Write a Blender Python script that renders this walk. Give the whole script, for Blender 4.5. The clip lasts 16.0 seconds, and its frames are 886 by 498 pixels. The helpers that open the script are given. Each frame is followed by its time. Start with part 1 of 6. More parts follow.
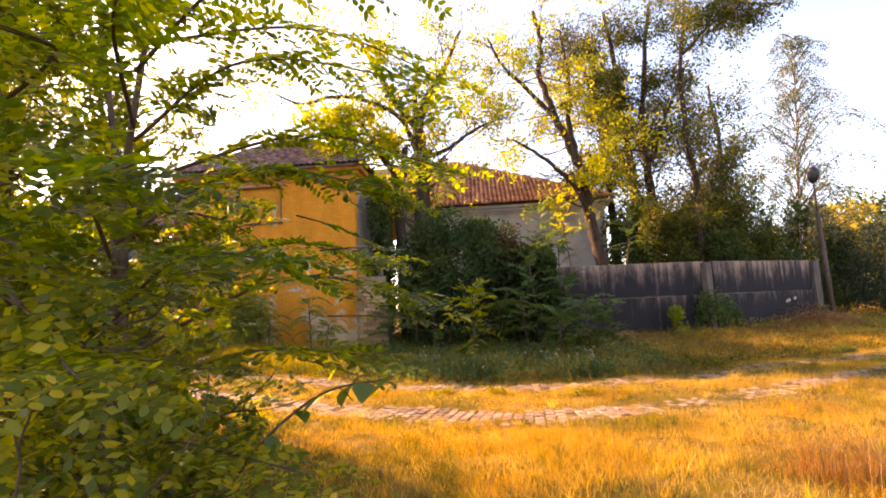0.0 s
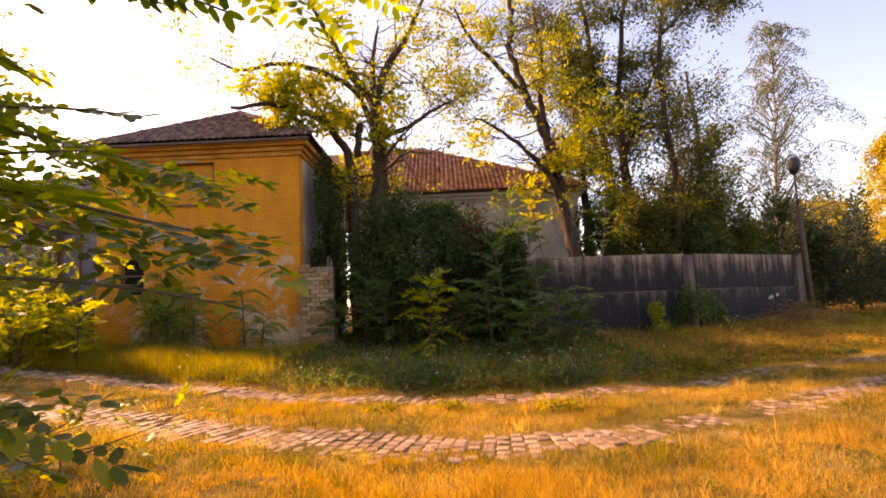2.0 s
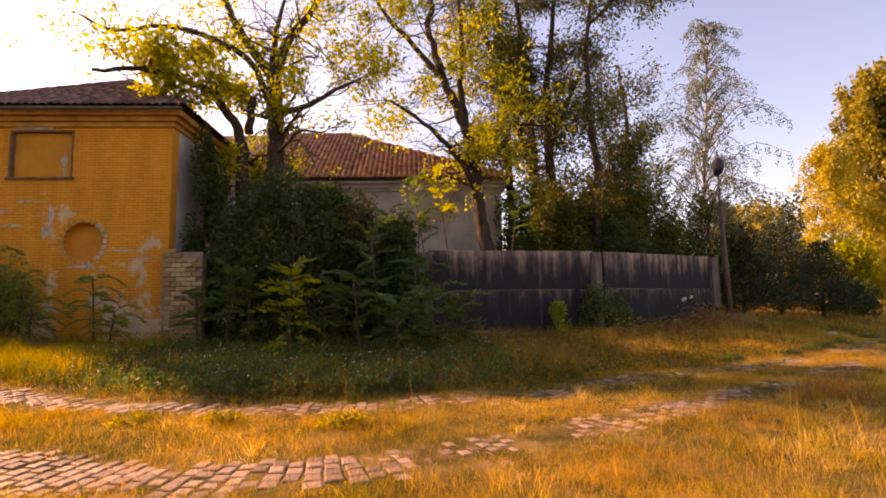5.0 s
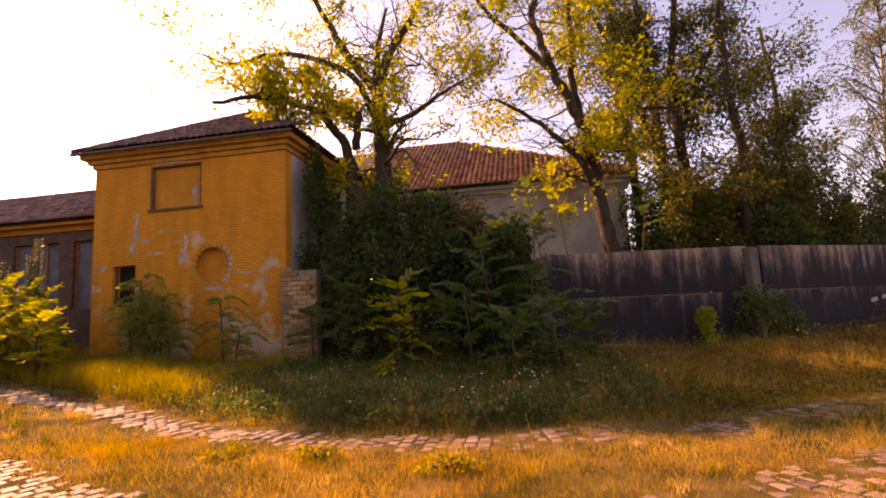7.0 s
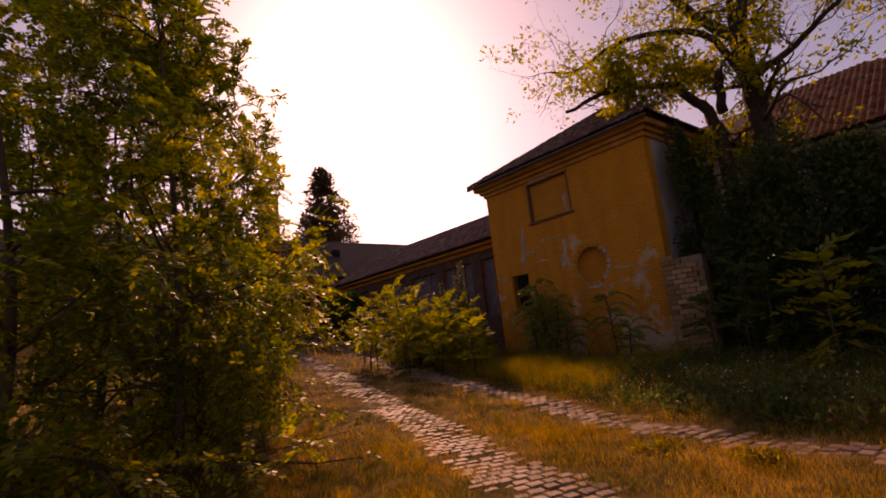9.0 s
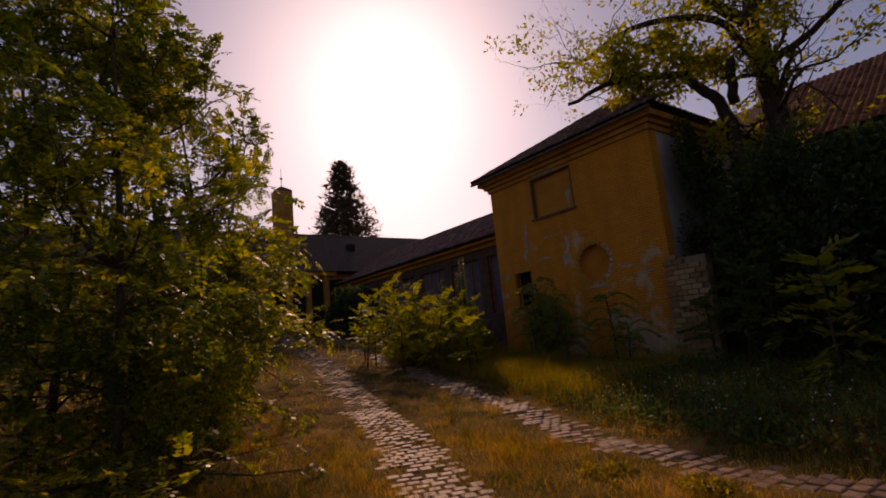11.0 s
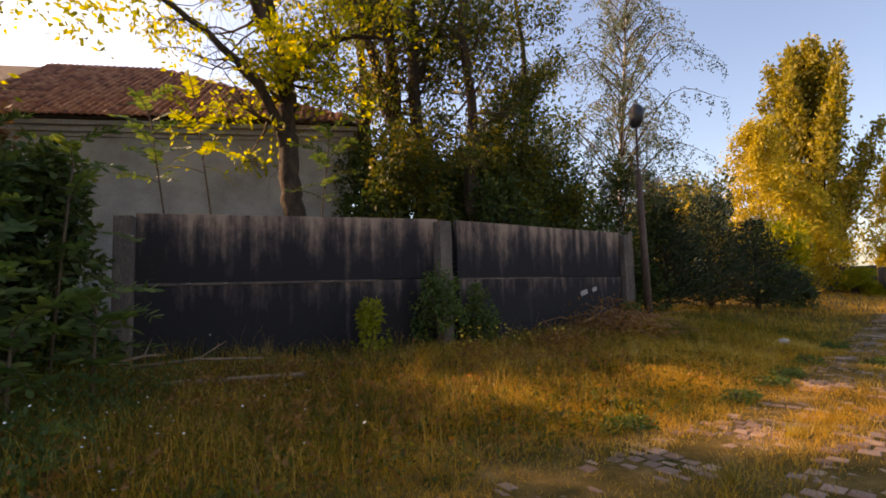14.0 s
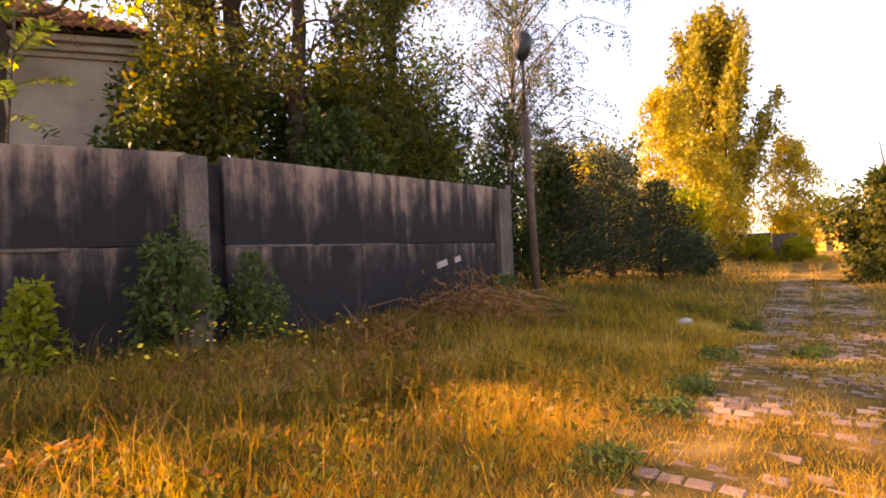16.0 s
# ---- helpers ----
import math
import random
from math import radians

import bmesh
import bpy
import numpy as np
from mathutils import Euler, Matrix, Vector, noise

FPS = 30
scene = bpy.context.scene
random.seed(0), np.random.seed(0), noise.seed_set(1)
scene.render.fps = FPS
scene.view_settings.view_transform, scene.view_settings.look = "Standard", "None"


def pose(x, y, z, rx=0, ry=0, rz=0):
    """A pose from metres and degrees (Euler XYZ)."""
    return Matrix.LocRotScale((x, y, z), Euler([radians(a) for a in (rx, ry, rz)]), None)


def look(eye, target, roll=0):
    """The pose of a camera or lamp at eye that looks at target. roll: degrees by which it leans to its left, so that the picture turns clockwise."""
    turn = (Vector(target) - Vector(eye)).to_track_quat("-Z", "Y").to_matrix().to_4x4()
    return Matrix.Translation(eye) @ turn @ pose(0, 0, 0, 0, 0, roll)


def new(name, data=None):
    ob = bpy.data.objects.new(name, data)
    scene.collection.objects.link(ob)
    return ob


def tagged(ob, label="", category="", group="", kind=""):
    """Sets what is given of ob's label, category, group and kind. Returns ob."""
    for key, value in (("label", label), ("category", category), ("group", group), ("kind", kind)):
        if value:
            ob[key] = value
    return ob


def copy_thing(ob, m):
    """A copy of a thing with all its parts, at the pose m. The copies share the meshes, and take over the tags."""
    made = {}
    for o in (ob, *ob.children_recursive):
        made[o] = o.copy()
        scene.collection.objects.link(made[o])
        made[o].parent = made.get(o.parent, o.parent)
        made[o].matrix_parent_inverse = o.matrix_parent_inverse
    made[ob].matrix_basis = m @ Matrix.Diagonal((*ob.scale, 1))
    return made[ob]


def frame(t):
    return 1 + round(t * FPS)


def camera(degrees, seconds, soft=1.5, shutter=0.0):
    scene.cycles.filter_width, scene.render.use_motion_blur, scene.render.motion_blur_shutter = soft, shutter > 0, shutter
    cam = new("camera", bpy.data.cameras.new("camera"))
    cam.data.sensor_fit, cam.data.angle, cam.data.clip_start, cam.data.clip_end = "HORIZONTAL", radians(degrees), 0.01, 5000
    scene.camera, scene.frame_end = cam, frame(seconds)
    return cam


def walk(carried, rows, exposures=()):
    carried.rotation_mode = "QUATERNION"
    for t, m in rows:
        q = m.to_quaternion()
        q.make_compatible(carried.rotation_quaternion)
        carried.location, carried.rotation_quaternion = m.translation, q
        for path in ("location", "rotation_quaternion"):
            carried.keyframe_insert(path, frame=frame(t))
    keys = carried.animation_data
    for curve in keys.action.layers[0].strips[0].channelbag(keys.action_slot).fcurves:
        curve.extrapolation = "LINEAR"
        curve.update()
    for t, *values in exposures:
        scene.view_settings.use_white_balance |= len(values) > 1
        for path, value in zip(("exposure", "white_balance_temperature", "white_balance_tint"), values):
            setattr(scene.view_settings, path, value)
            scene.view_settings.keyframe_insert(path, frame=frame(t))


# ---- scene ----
cam = camera(82.0, 16.0, soft=1.8, shutter=0.0)
ROWS = [
    (0.0, -0.096, -0.027, 1.656, 3.78, 6.67, -2.76),
    (0.5, -0.040, 0.815, 1.652, 1.60, 6.44, -2.73),
    (1.0, 0.030, 1.371, 1.602, 1.03, 6.44, -2.79),
    (1.5, 0.084, 1.789, 1.570, 0.99, 6.70, -2.93),
    (2.0, 0.184, 2.116, 1.523, 0.43, 6.41, -2.55),
    (2.5, 0.508, 2.315, 1.435, -2.89, 6.43, -2.00),
    (3.0, 0.829, 2.446, 1.384, -3.04, 6.33, -1.64),
    (3.5, 1.037, 2.433, 1.388, -2.87, 6.24, -1.52),
    (4.0, 1.420, 2.720, 1.387, -2.15, 5.73, -1.42),
    (4.2, 1.680, 2.826, 1.396, -3.46, 5.63, -1.03),
    (6.3, 2.982, 4.336, 1.493, 1.50, 6.46, -1.43),
    (6.5, 2.900, 4.450, 1.498, 6.06, 6.79, -2.23),
    (7.0, 2.600, 4.500, 1.486, 10.13, 7.33, -2.78),
    (7.5, 2.420, 4.500, 1.492, 12.40, 7.31, -2.69),
    (8.0, 2.350, 4.600, 1.490, 29.98, 8.37, -3.91),
    (8.5, 2.250, 4.520, 1.482, 42.39, 9.37, -4.91),
    (8.7, 2.262, 4.396, 1.460, 48.46, 10.43, -6.89),
    (10.8, 2.422, 5.346, 1.569, 52.28, 9.57, -5.88),
    (11.0, 2.613, 5.406, 1.559, 52.97, 9.65, -5.71),
    (11.5, 3.250, 6.200, 1.483, 45.40, 9.01, -4.76),
    (12.0, 4.200, 6.800, 1.444, 26.83, 7.74, -2.72),
    (12.5, 5.100, 7.000, 1.435, 17.25, 6.93, -1.43),
    (13.0, 5.600, 7.500, 1.460, -0.25, 5.98, -1.58),
    (13.5, 5.999, 8.449, 1.482, -9.09, 5.55, -1.38),
    (14.0, 6.639, 9.253, 1.522, -9.52, 4.43, -1.53),
    (14.5, 7.442, 10.165, 1.437, -9.68, 1.10, -1.12),
    (15.0, 8.127, 10.975, 1.411, -10.87, 1.32, -1.29),
    (15.5, 8.833, 11.679, 1.339, -14.78, 1.48, -1.91),
    (16.0, 9.422, 12.225, 1.400, -17.57, 1.21, -2.51),
]
EXPOSURES = [(0.0, 2.39, 8371, 30), (1.5, 2.05, 9350, 34), (3.5, 1.47, 9310, 39), (4.2, 1.42, 9310, 39), (6.3, 1.61, 9935, 47), (7.5, 1.07, 10372, 59), (8.0, 0.47, 10622, 64), (8.5, -0.03, 10192, 64), (8.7, -0.18, 10070, 64),
             (10.8, -0.92, 7880, 41), (11.5, -1.07, 7340, 45), (12.5, -0.87, 7016, 39), (13.0, -0.13, 7000, 18), (13.5, 0.57, 7000, 16), (14.0, 1.27, 8041, 23), (14.5, 1.7, 8812, 32), (15.0, 2.07, 9325, 36), (16.0, 2.32, 9325, 38)]


def ahead(yaw, pitch):
    """The way the camera looks, from degrees of turn to the left and of tilt upwards."""
    return Vector((-math.sin(radians(yaw)) * math.cos(radians(pitch)), math.cos(radians(yaw)) * math.cos(radians(pitch)), math.sin(radians(pitch))))


walk(cam, [(t, look((x, y, z), Vector((x, y, z)) + ahead(yaw, pitch), roll)) for t, x, y, z, yaw, pitch, roll in ROWS], EXPOSURES)

# ---- world and sun: a low veiled sun to the north-west ----
SUN_YAW, SUN_EL = 58.0, 29.5
sun_dir = Vector((-math.sin(radians(SUN_YAW)) * math.cos(radians(SUN_EL)), math.cos(radians(SUN_YAW)) * math.cos(radians(SUN_EL)), math.sin(radians(SUN_EL))))
world = bpy.data.worlds.new("sky")
scene.world = world
world.use_nodes = True
wn = world.node_tree.nodes
sky = wn.new("ShaderNodeTexSky")
sky.sky_type = "NISHITA"
sky.sun_disc = False
sky.sun_elevation = radians(SUN_EL)
sky.sun_rotation = radians(-SUN_YAW)
sky.air_density, sky.dust_density, sky.ozone_density = 1.0, 1.3, 2.4
wn["Background"].inputs["Strength"].default_value = 0.122
world.node_tree.links.new(sky.outputs["Color"], wn["Background"].inputs["Color"])
sun = new("sun", bpy.data.lights.new("sun", "SUN"))
sun.data.energy, sun.data.angle, sun.data.color = 4.0, radians(2.0), (1.0, 0.73, 0.47)
sun.matrix_world = look(sun_dir * 100, (0, 0, 0))


# ---- materials ----
def ramp_node(nt, stops):
    r = nt.nodes.new("ShaderNodeValToRGB")
    while len(r.color_ramp.elements) < len(stops):
        r.color_ramp.elements.new(0.5)
    for e, (p, c) in zip(r.color_ramp.elements, stops):
        e.position, e.color = p, (*c, 1)
    return r


def base_mat(name, rough=0.9):
    m = bpy.data.materials.new(name)
    m.use_nodes = True
    b = m.node_tree.nodes["Principled BSDF"]
    b.inputs["Roughness"].default_value = rough
    b.inputs["Specular IOR Level"].default_value = 0.3
    return m, m.node_tree, b


def mottled(name, stops, scale=3.0, rough=0.9, bump=0.3, fine=40.0, stretch=(1, 1, 1), spec=0.3):
    """Two scales of noise: broad patches choose the colour, fine grain breaks it up and gives relief."""
    m, nt, b = base_mat(name, rough)
    b.inputs["Specular IOR Level"].default_value = spec
    tc = nt.nodes.new("ShaderNodeTexCoord")
    mp = nt.nodes.new("ShaderNodeMapping")
    mp.inputs["Scale"].default_value = stretch
    nt.links.new(tc.outputs["Object"], mp.inputs["Vector"])
    n1 = nt.nodes.new("ShaderNodeTexNoise")
    n1.inputs["Scale"].default_value, n1.inputs["Detail"].default_value, n1.inputs["Roughness"].default_value = scale, 6, 0.65
    n2 = nt.nodes.new("ShaderNodeTexNoise")
    n2.inputs["Scale"].default_value, n2.inputs["Detail"].default_value = fine, 3
    for n in (n1, n2):
        nt.links.new(mp.outputs["Vector"], n.inputs["Vector"])
    mixf = nt.nodes.new("ShaderNodeMath")
    mixf.operation = "MULTIPLY_ADD"
    nt.links.new(n2.outputs["Fac"], mixf.inputs[0])
    mixf.inputs[1].default_value = 0.35
    sub = nt.nodes.new("ShaderNodeMath")
    sub.operation = "SUBTRACT"
    nt.links.new(n1.outputs["Fac"], sub.inputs[0])
    sub.inputs[1].default_value = 0.175
    nt.links.new(sub.outputs[0], mixf.inputs[2])
    r = ramp_node(nt, stops)
    nt.links.new(mixf.outputs[0], r.inputs["Fac"])
    nt.links.new(r.outputs["Color"], b.inputs["Base Color"])
    bp = nt.nodes.new("ShaderNodeBump")
    bp.inputs["Strength"].default_value, bp.inputs["Distance"].default_value = bump, 0.02
    nt.links.new(n2.outputs["Fac"], bp.inputs["Height"])
    nt.links.new(bp.outputs["Normal"], b.inputs["Normal"])
    return m


def leafy(name, stops, through_light=0.45, rough=0.55, spec=0.25):
    """Leaves: each one its own tint, light shining through them."""
    m, nt, b = base_mat(name, rough)
    b.inputs["Specular IOR Level"].default_value = spec
    g = nt.nodes.new("ShaderNodeNewGeometry")
    tc = nt.nodes.new("ShaderNodeTexCoord")
    n = nt.nodes.new("ShaderNodeTexNoise")
    n.inputs["Scale"].default_value, n.inputs["Detail"].default_value = 0.7, 2
    nt.links.new(tc.outputs["Object"], n.inputs["Vector"])
    ad = nt.nodes.new("ShaderNodeMath")
    ad.operation = "MULTIPLY_ADD"
    nt.links.new(g.outputs["Random Per Island"], ad.inputs[0])
    ad.inputs[1].default_value = 0.6
    sc = nt.nodes.new("ShaderNodeMath")
    sc.operation = "MULTIPLY_ADD"
    nt.links.new(n.outputs["Fac"], sc.inputs[0])
    sc.inputs[1].default_value, sc.inputs[2].default_value = 1.2, -0.4
    nt.links.new(sc.outputs[0], ad.inputs[2])
    r = ramp_node(nt, stops)
    nt.links.new(ad.outputs[0], r.inputs["Fac"])
    nt.links.new(r.outputs["Color"], b.inputs["Base Color"])
    tl = nt.nodes.new("ShaderNodeBsdfTranslucent")
    hs = nt.nodes.new("ShaderNodeHueSaturation")
    hs.inputs["Value"].default_value, hs.inputs["Saturation"].default_value = 1.6, 1.15
    nt.links.new(r.outputs["Color"], hs.inputs["Color"])
    nt.links.new(hs.outputs["Color"], tl.inputs["Color"])
    mx = nt.nodes.new("ShaderNodeMixShader")
    mx.inputs["Fac"].default_value = through_light
    nt.links.new(b.outputs["BSDF"], mx.inputs[1])
    nt.links.new(tl.outputs["BSDF"], mx.inputs[2])
    nt.links.new(mx.outputs["Shader"], nt.nodes["Material Output"].inputs["Surface"])
    return m


def brick_mat(name, c1, c2, mortar, peel, peel_amount, bw=0.25, bh=0.078, bump=0.5, low_peel=None):
    """Painted brickwork: courses in relief, paint that has flaked off in blotches."""
    m, nt, b = base_mat(name, 0.85)
    tc = nt.nodes.new("ShaderNodeTexCoord")
    sep = nt.nodes.new("ShaderNodeSeparateXYZ")
    nt.links.new(tc.outputs["Object"], sep.inputs[0])
    add = nt.nodes.new("ShaderNodeMath")
    nt.links.new(sep.outputs["X"], add.inputs[0])
    nt.links.new(sep.outputs["Y"], add.inputs[1])
    com = nt.nodes.new("ShaderNodeCombineXYZ")
    nt.links.new(add.outputs[0], com.inputs["X"])
    nt.links.new(sep.outputs["Z"], com.inputs["Y"])
    br = nt.nodes.new("ShaderNodeTexBrick")
    br.inputs["Scale"].default_value = 1.0
    br.inputs["Brick Width"].default_value, br.inputs["Row Height"].default_value = bw, bh
    br.inputs["Mortar Size"].default_value, br.inputs["Mortar Smooth"].default_value = 0.007, 0.4
    br.inputs["Color1"].default_value, br.inputs["Color2"].default_value, br.inputs["Mortar"].default_value = (*c1, 1), (*c2, 1), (*mortar, 1)
    nt.links.new(com.outputs[0], br.inputs["Vector"])
    n1 = nt.nodes.new("ShaderNodeTexNoise")
    n1.inputs["Scale"].default_value, n1.inputs["Detail"].default_value, n1.inputs["Roughness"].default_value = 0.7, 8, 0.7
    nt.links.new(tc.outputs["Object"], n1.inputs["Vector"])
    # streaky drip wear, long in z
    mp = nt.nodes.new("ShaderNodeMapping")
    mp.inputs["Scale"].default_value = (2.2, 2.2, 0.5)
    nt.links.new(tc.outputs["Object"], mp.inputs["Vector"])
    n2 = nt.nodes.new("ShaderNodeTexNoise")
    n2.inputs["Scale"].default_value, n2.inputs["Detail"].default_value = 1.0, 5
    nt.links.new(mp.outputs["Vector"], n2.inputs["Vector"])
    r1 = ramp_node(nt, [(peel_amount, (0, 0, 0)), (peel_amount + 0.06, (1, 1, 1))])
    if low_peel:
        mr = nt.nodes.new("ShaderNodeMapRange")
        mr.inputs["From Min"].default_value, mr.inputs["From Max"].default_value = low_peel
        mr.inputs["To Min"].default_value, mr.inputs["To Max"].default_value = 0.13, -0.06
        nt.links.new(sep.outputs["Z"], mr.inputs["Value"])
        ad = nt.nodes.new("ShaderNodeMath")
        nt.links.new(n1.outputs["Fac"], ad.inputs[0])
        nt.links.new(mr.outputs[0], ad.inputs[1])
        nt.links.new(ad.outputs[0], r1.inputs["Fac"])
    else:
        nt.links.new(n1.outputs["Fac"], r1.inputs["Fac"])
    mx = nt.nodes.new("ShaderNodeMixRGB")
    nt.links.new(r1.outputs["Color"], mx.inputs["Fac"])
    nt.links.new(br.outputs["Color"], mx.inputs["Color1"])
    mx.inputs["Color2"].default_value = (*peel, 1)
    dk = nt.nodes.new("ShaderNodeMixRGB")
    dk.blend_type = "MULTIPLY"
    dk.inputs["Fac"].default_value = 0.5
    r2 = ramp_node(nt, [(0.3, (0.62, 0.58, 0.55)), (0.62, (1, 1, 1))])
    nt.links.new(n2.outputs["Fac"], r2.inputs["Fac"])
    nt.links.new(mx.outputs["Color"], dk.inputs["Color1"])
    nt.links.new(r2.outputs["Color"], dk.inputs["Color2"])
    nt.links.new(dk.outputs["Color"], b.inputs["Base Color"])
    n3 = nt.nodes.new("ShaderNodeTexNoise")
    n3.inputs["Scale"].default_value, n3.inputs["Detail"].default_value = 14.0, 3
    nt.links.new(tc.outputs["Object"], n3.inputs["Vector"])
    hm = nt.nodes.new("ShaderNodeMath")
    hm.operation = "MULTIPLY_ADD"
    nt.links.new(br.outputs["Fac"], hm.inputs[0])
    hm.inputs[1].default_value = -0.8
    nt.links.new(n3.outputs["Fac"], hm.inputs[2])
    bp = nt.nodes.new("ShaderNodeBump")
    bp.inputs["Strength"].default_value, bp.inputs["Distance"].default_value = bump, 0.02
    nt.links.new(hm.outputs[0], bp.inputs["Height"])
    nt.links.new(bp.outputs["Normal"], b.inputs["Normal"])
    return m


def streaked_concrete(name):
    """Old cast concrete: soot running down in drips from a paler rain-washed top, rusty blotches, a paler band under the panel joint."""
    m, nt, b = base_mat(name, 0.92)
    tc = nt.nodes.new("ShaderNodeTexCoord")
    sep = nt.nodes.new("ShaderNodeSeparateXYZ")
    nt.links.new(tc.outputs["Object"], sep.inputs[0])

    def grain(scale, stretch, detail=5, rough=0.6):
        mp = nt.nodes.new("ShaderNodeMapping")
        mp.inputs["Scale"].default_value = stretch
        nt.links.new(tc.outputs["Object"], mp.inputs["Vector"])
        n = nt.nodes.new("ShaderNodeTexNoise")
        n.inputs["Scale"].default_value, n.inputs["Detail"].default_value, n.inputs["Roughness"].default_value = scale, detail, rough
        nt.links.new(mp.outputs["Vector"], n.inputs["Vector"])
        return n.outputs["Fac"]

    def sum_of(x, k, y):
        n = nt.nodes.new("ShaderNodeMath")
        n.operation = "MULTIPLY_ADD"
        nt.links.new(x, n.inputs[0])
        n.inputs[1].default_value = k
        nt.links.new(y, n.inputs[2])
        return n.outputs[0]

    def span(lo, hi, to_lo, to_hi):
        n = nt.nodes.new("ShaderNodeMapRange")
        for key, v in zip(("From Min", "From Max", "To Min", "To Max"), (lo, hi, to_lo, to_hi)):
            n.inputs[key].default_value = v
        nt.links.new(sep.outputs["Z"], n.inputs["Value"])
        return n.outputs[0]

    def joined(op, x, y):
        n = nt.nodes.new("ShaderNodeMath")
        n.operation = op
        for i, v in enumerate((x, y)):
            if isinstance(v, float):
                n.inputs[i].default_value = v
            else:
                nt.links.new(v, n.inputs[i])
        return n.outputs[0]

    drips = grain(5.0, (1, 1, 0.07), 4, 0.55)
    broad = grain(1.1, (1, 1, 0.35), 3)
    spots = grain(4.5, (1, 1, 0.5), 8, 0.75)
    upper = span(1.75, 2.93, -0.42, 0.55)
    lower = joined("MULTIPLY", span(0.9, 1.72, -0.05, 0.62), joined("LESS_THAN", sep.outputs["Z"], 1.728))
    v = joined("ADD", joined("MAXIMUM", upper, joined("SUBTRACT", lower, 0.42)), -2.1)
    v = sum_of(spots, 1.5, sum_of(broad, 1.2, sum_of(drips, 1.9, v)))
    r = ramp_node(nt, [(0.08, (0.024, 0.02, 0.02)), (0.3, (0.05, 0.038, 0.035)), (0.5, (0.105, 0.073, 0.06)), (0.7, (0.2, 0.133, 0.098)), (0.98, (0.34, 0.23, 0.165))])
    nt.links.new(v, r.inputs["Fac"])
    rust = ramp_node(nt, [(0.66, (0, 0, 0)), (0.8, (0.55, 0.55, 0.55))])
    nt.links.new(grain(1.7, (1, 1, 0.8), 5, 0.65), rust.inputs["Fac"])
    mx = nt.nodes.new("ShaderNodeMixRGB")
    nt.links.new(rust.outputs["Color"], mx.inputs["Fac"])
    nt.links.new(r.outputs["Color"], mx.inputs["Color1"])
    mx.inputs["Color2"].default_value = (0.14, 0.06, 0.035, 1)
    nt.links.new(mx.outputs["Color"], b.inputs["Base Color"])
    bp = nt.nodes.new("ShaderNodeBump")
    bp.inputs["Strength"].default_value, bp.inputs["Distance"].default_value = 0.5, 0.02
    nt.links.new(grain(30, (1, 1, 1), 4), bp.inputs["Height"])
    nt.links.new(bp.outputs["Normal"], b.inputs["Normal"])
    return m


def varied(name, stops, rough=0.8, bump=0.4, fine=18.0, spec=0.4):
    """Loose pieces of one stuff: each object has its own tint, with grain."""
    m, nt, b = base_mat(name, rough)
    b.inputs["Specular IOR Level"].default_value = spec
    oi = nt.nodes.new("ShaderNodeObjectInfo")
    g = nt.nodes.new("ShaderNodeNewGeometry")
    tc = nt.nodes.new("ShaderNodeTexCoord")
    n = nt.nodes.new("ShaderNodeTexNoise")
    n.inputs["Scale"].default_value, n.inputs["Detail"].default_value = fine, 4
    nt.links.new(tc.outputs["Object"], n.inputs["Vector"])
    s = nt.nodes.new("ShaderNodeMath")
    nt.links.new(oi.outputs["Random"], s.inputs[0])
    nt.links.new(g.outputs["Random Per Island"], s.inputs[1])
    f = nt.nodes.new("ShaderNodeMath")
    f.operation = "FRACT"
    nt.links.new(s.outputs[0], f.inputs[0])
    w = nt.nodes.new("ShaderNodeMath")
    w.operation = "MULTIPLY_ADD"
    nt.links.new(n.outputs["Fac"], w.inputs[0])
    w.inputs[1].default_value = 0.6
    h = nt.nodes.new("ShaderNodeMath")
    h.operation = "MULTIPLY_ADD"
    nt.links.new(f.outputs[0], h.inputs[0])
    h.inputs[1].default_value, h.inputs[2].default_value = 0.7, -0.15
    nt.links.new(h.outputs[0], w.inputs[2])
    r = ramp_node(nt, stops)
    nt.links.new(w.outputs[0], r.inputs["Fac"])
    nt.links.new(r.outputs["Color"], b.inputs["Base Color"])
    bp = nt.nodes.new("ShaderNodeBump")
    bp.inputs["Strength"].default_value, bp.inputs["Distance"].default_value = bump, 0.01
    nt.links.new(n.outputs["Fac"], bp.inputs["Height"])
    nt.links.new(bp.outputs["Normal"], b.inputs["Normal"])
    return m


M_GROUND = mottled("dry_turf", [(0.34, (0.05, 0.046, 0.012)), (0.46, (0.11, 0.075, 0.021)), (0.56, (0.17, 0.11, 0.034)), (0.7, (0.27, 0.175, 0.065))], 1.6, 1.0, 1.0, 60, spec=0.05)
M_COBBLE = varied("granite_sett", [(0.15, (0.15, 0.09, 0.06)), (0.5, (0.26, 0.16, 0.11)), (0.9, (0.37, 0.245, 0.17))], 0.65, 0.6, 25.0, 0.3)
M_ORANGE = brick_mat("ochre_painted_brick", (0.88, 0.34, 0.026), (0.82, 0.295, 0.02), (0.54, 0.19, 0.02), (0.72, 0.5, 0.3), 0.585, bump=1.0, low_peel=(0.8, 5.0))
M_GREY = mottled("grey_render", [(0.3, (0.28, 0.25, 0.22)), (0.55, (0.42, 0.39, 0.35)), (0.8, (0.52, 0.48, 0.43))], 0.8, 0.95, 0.4, 20)
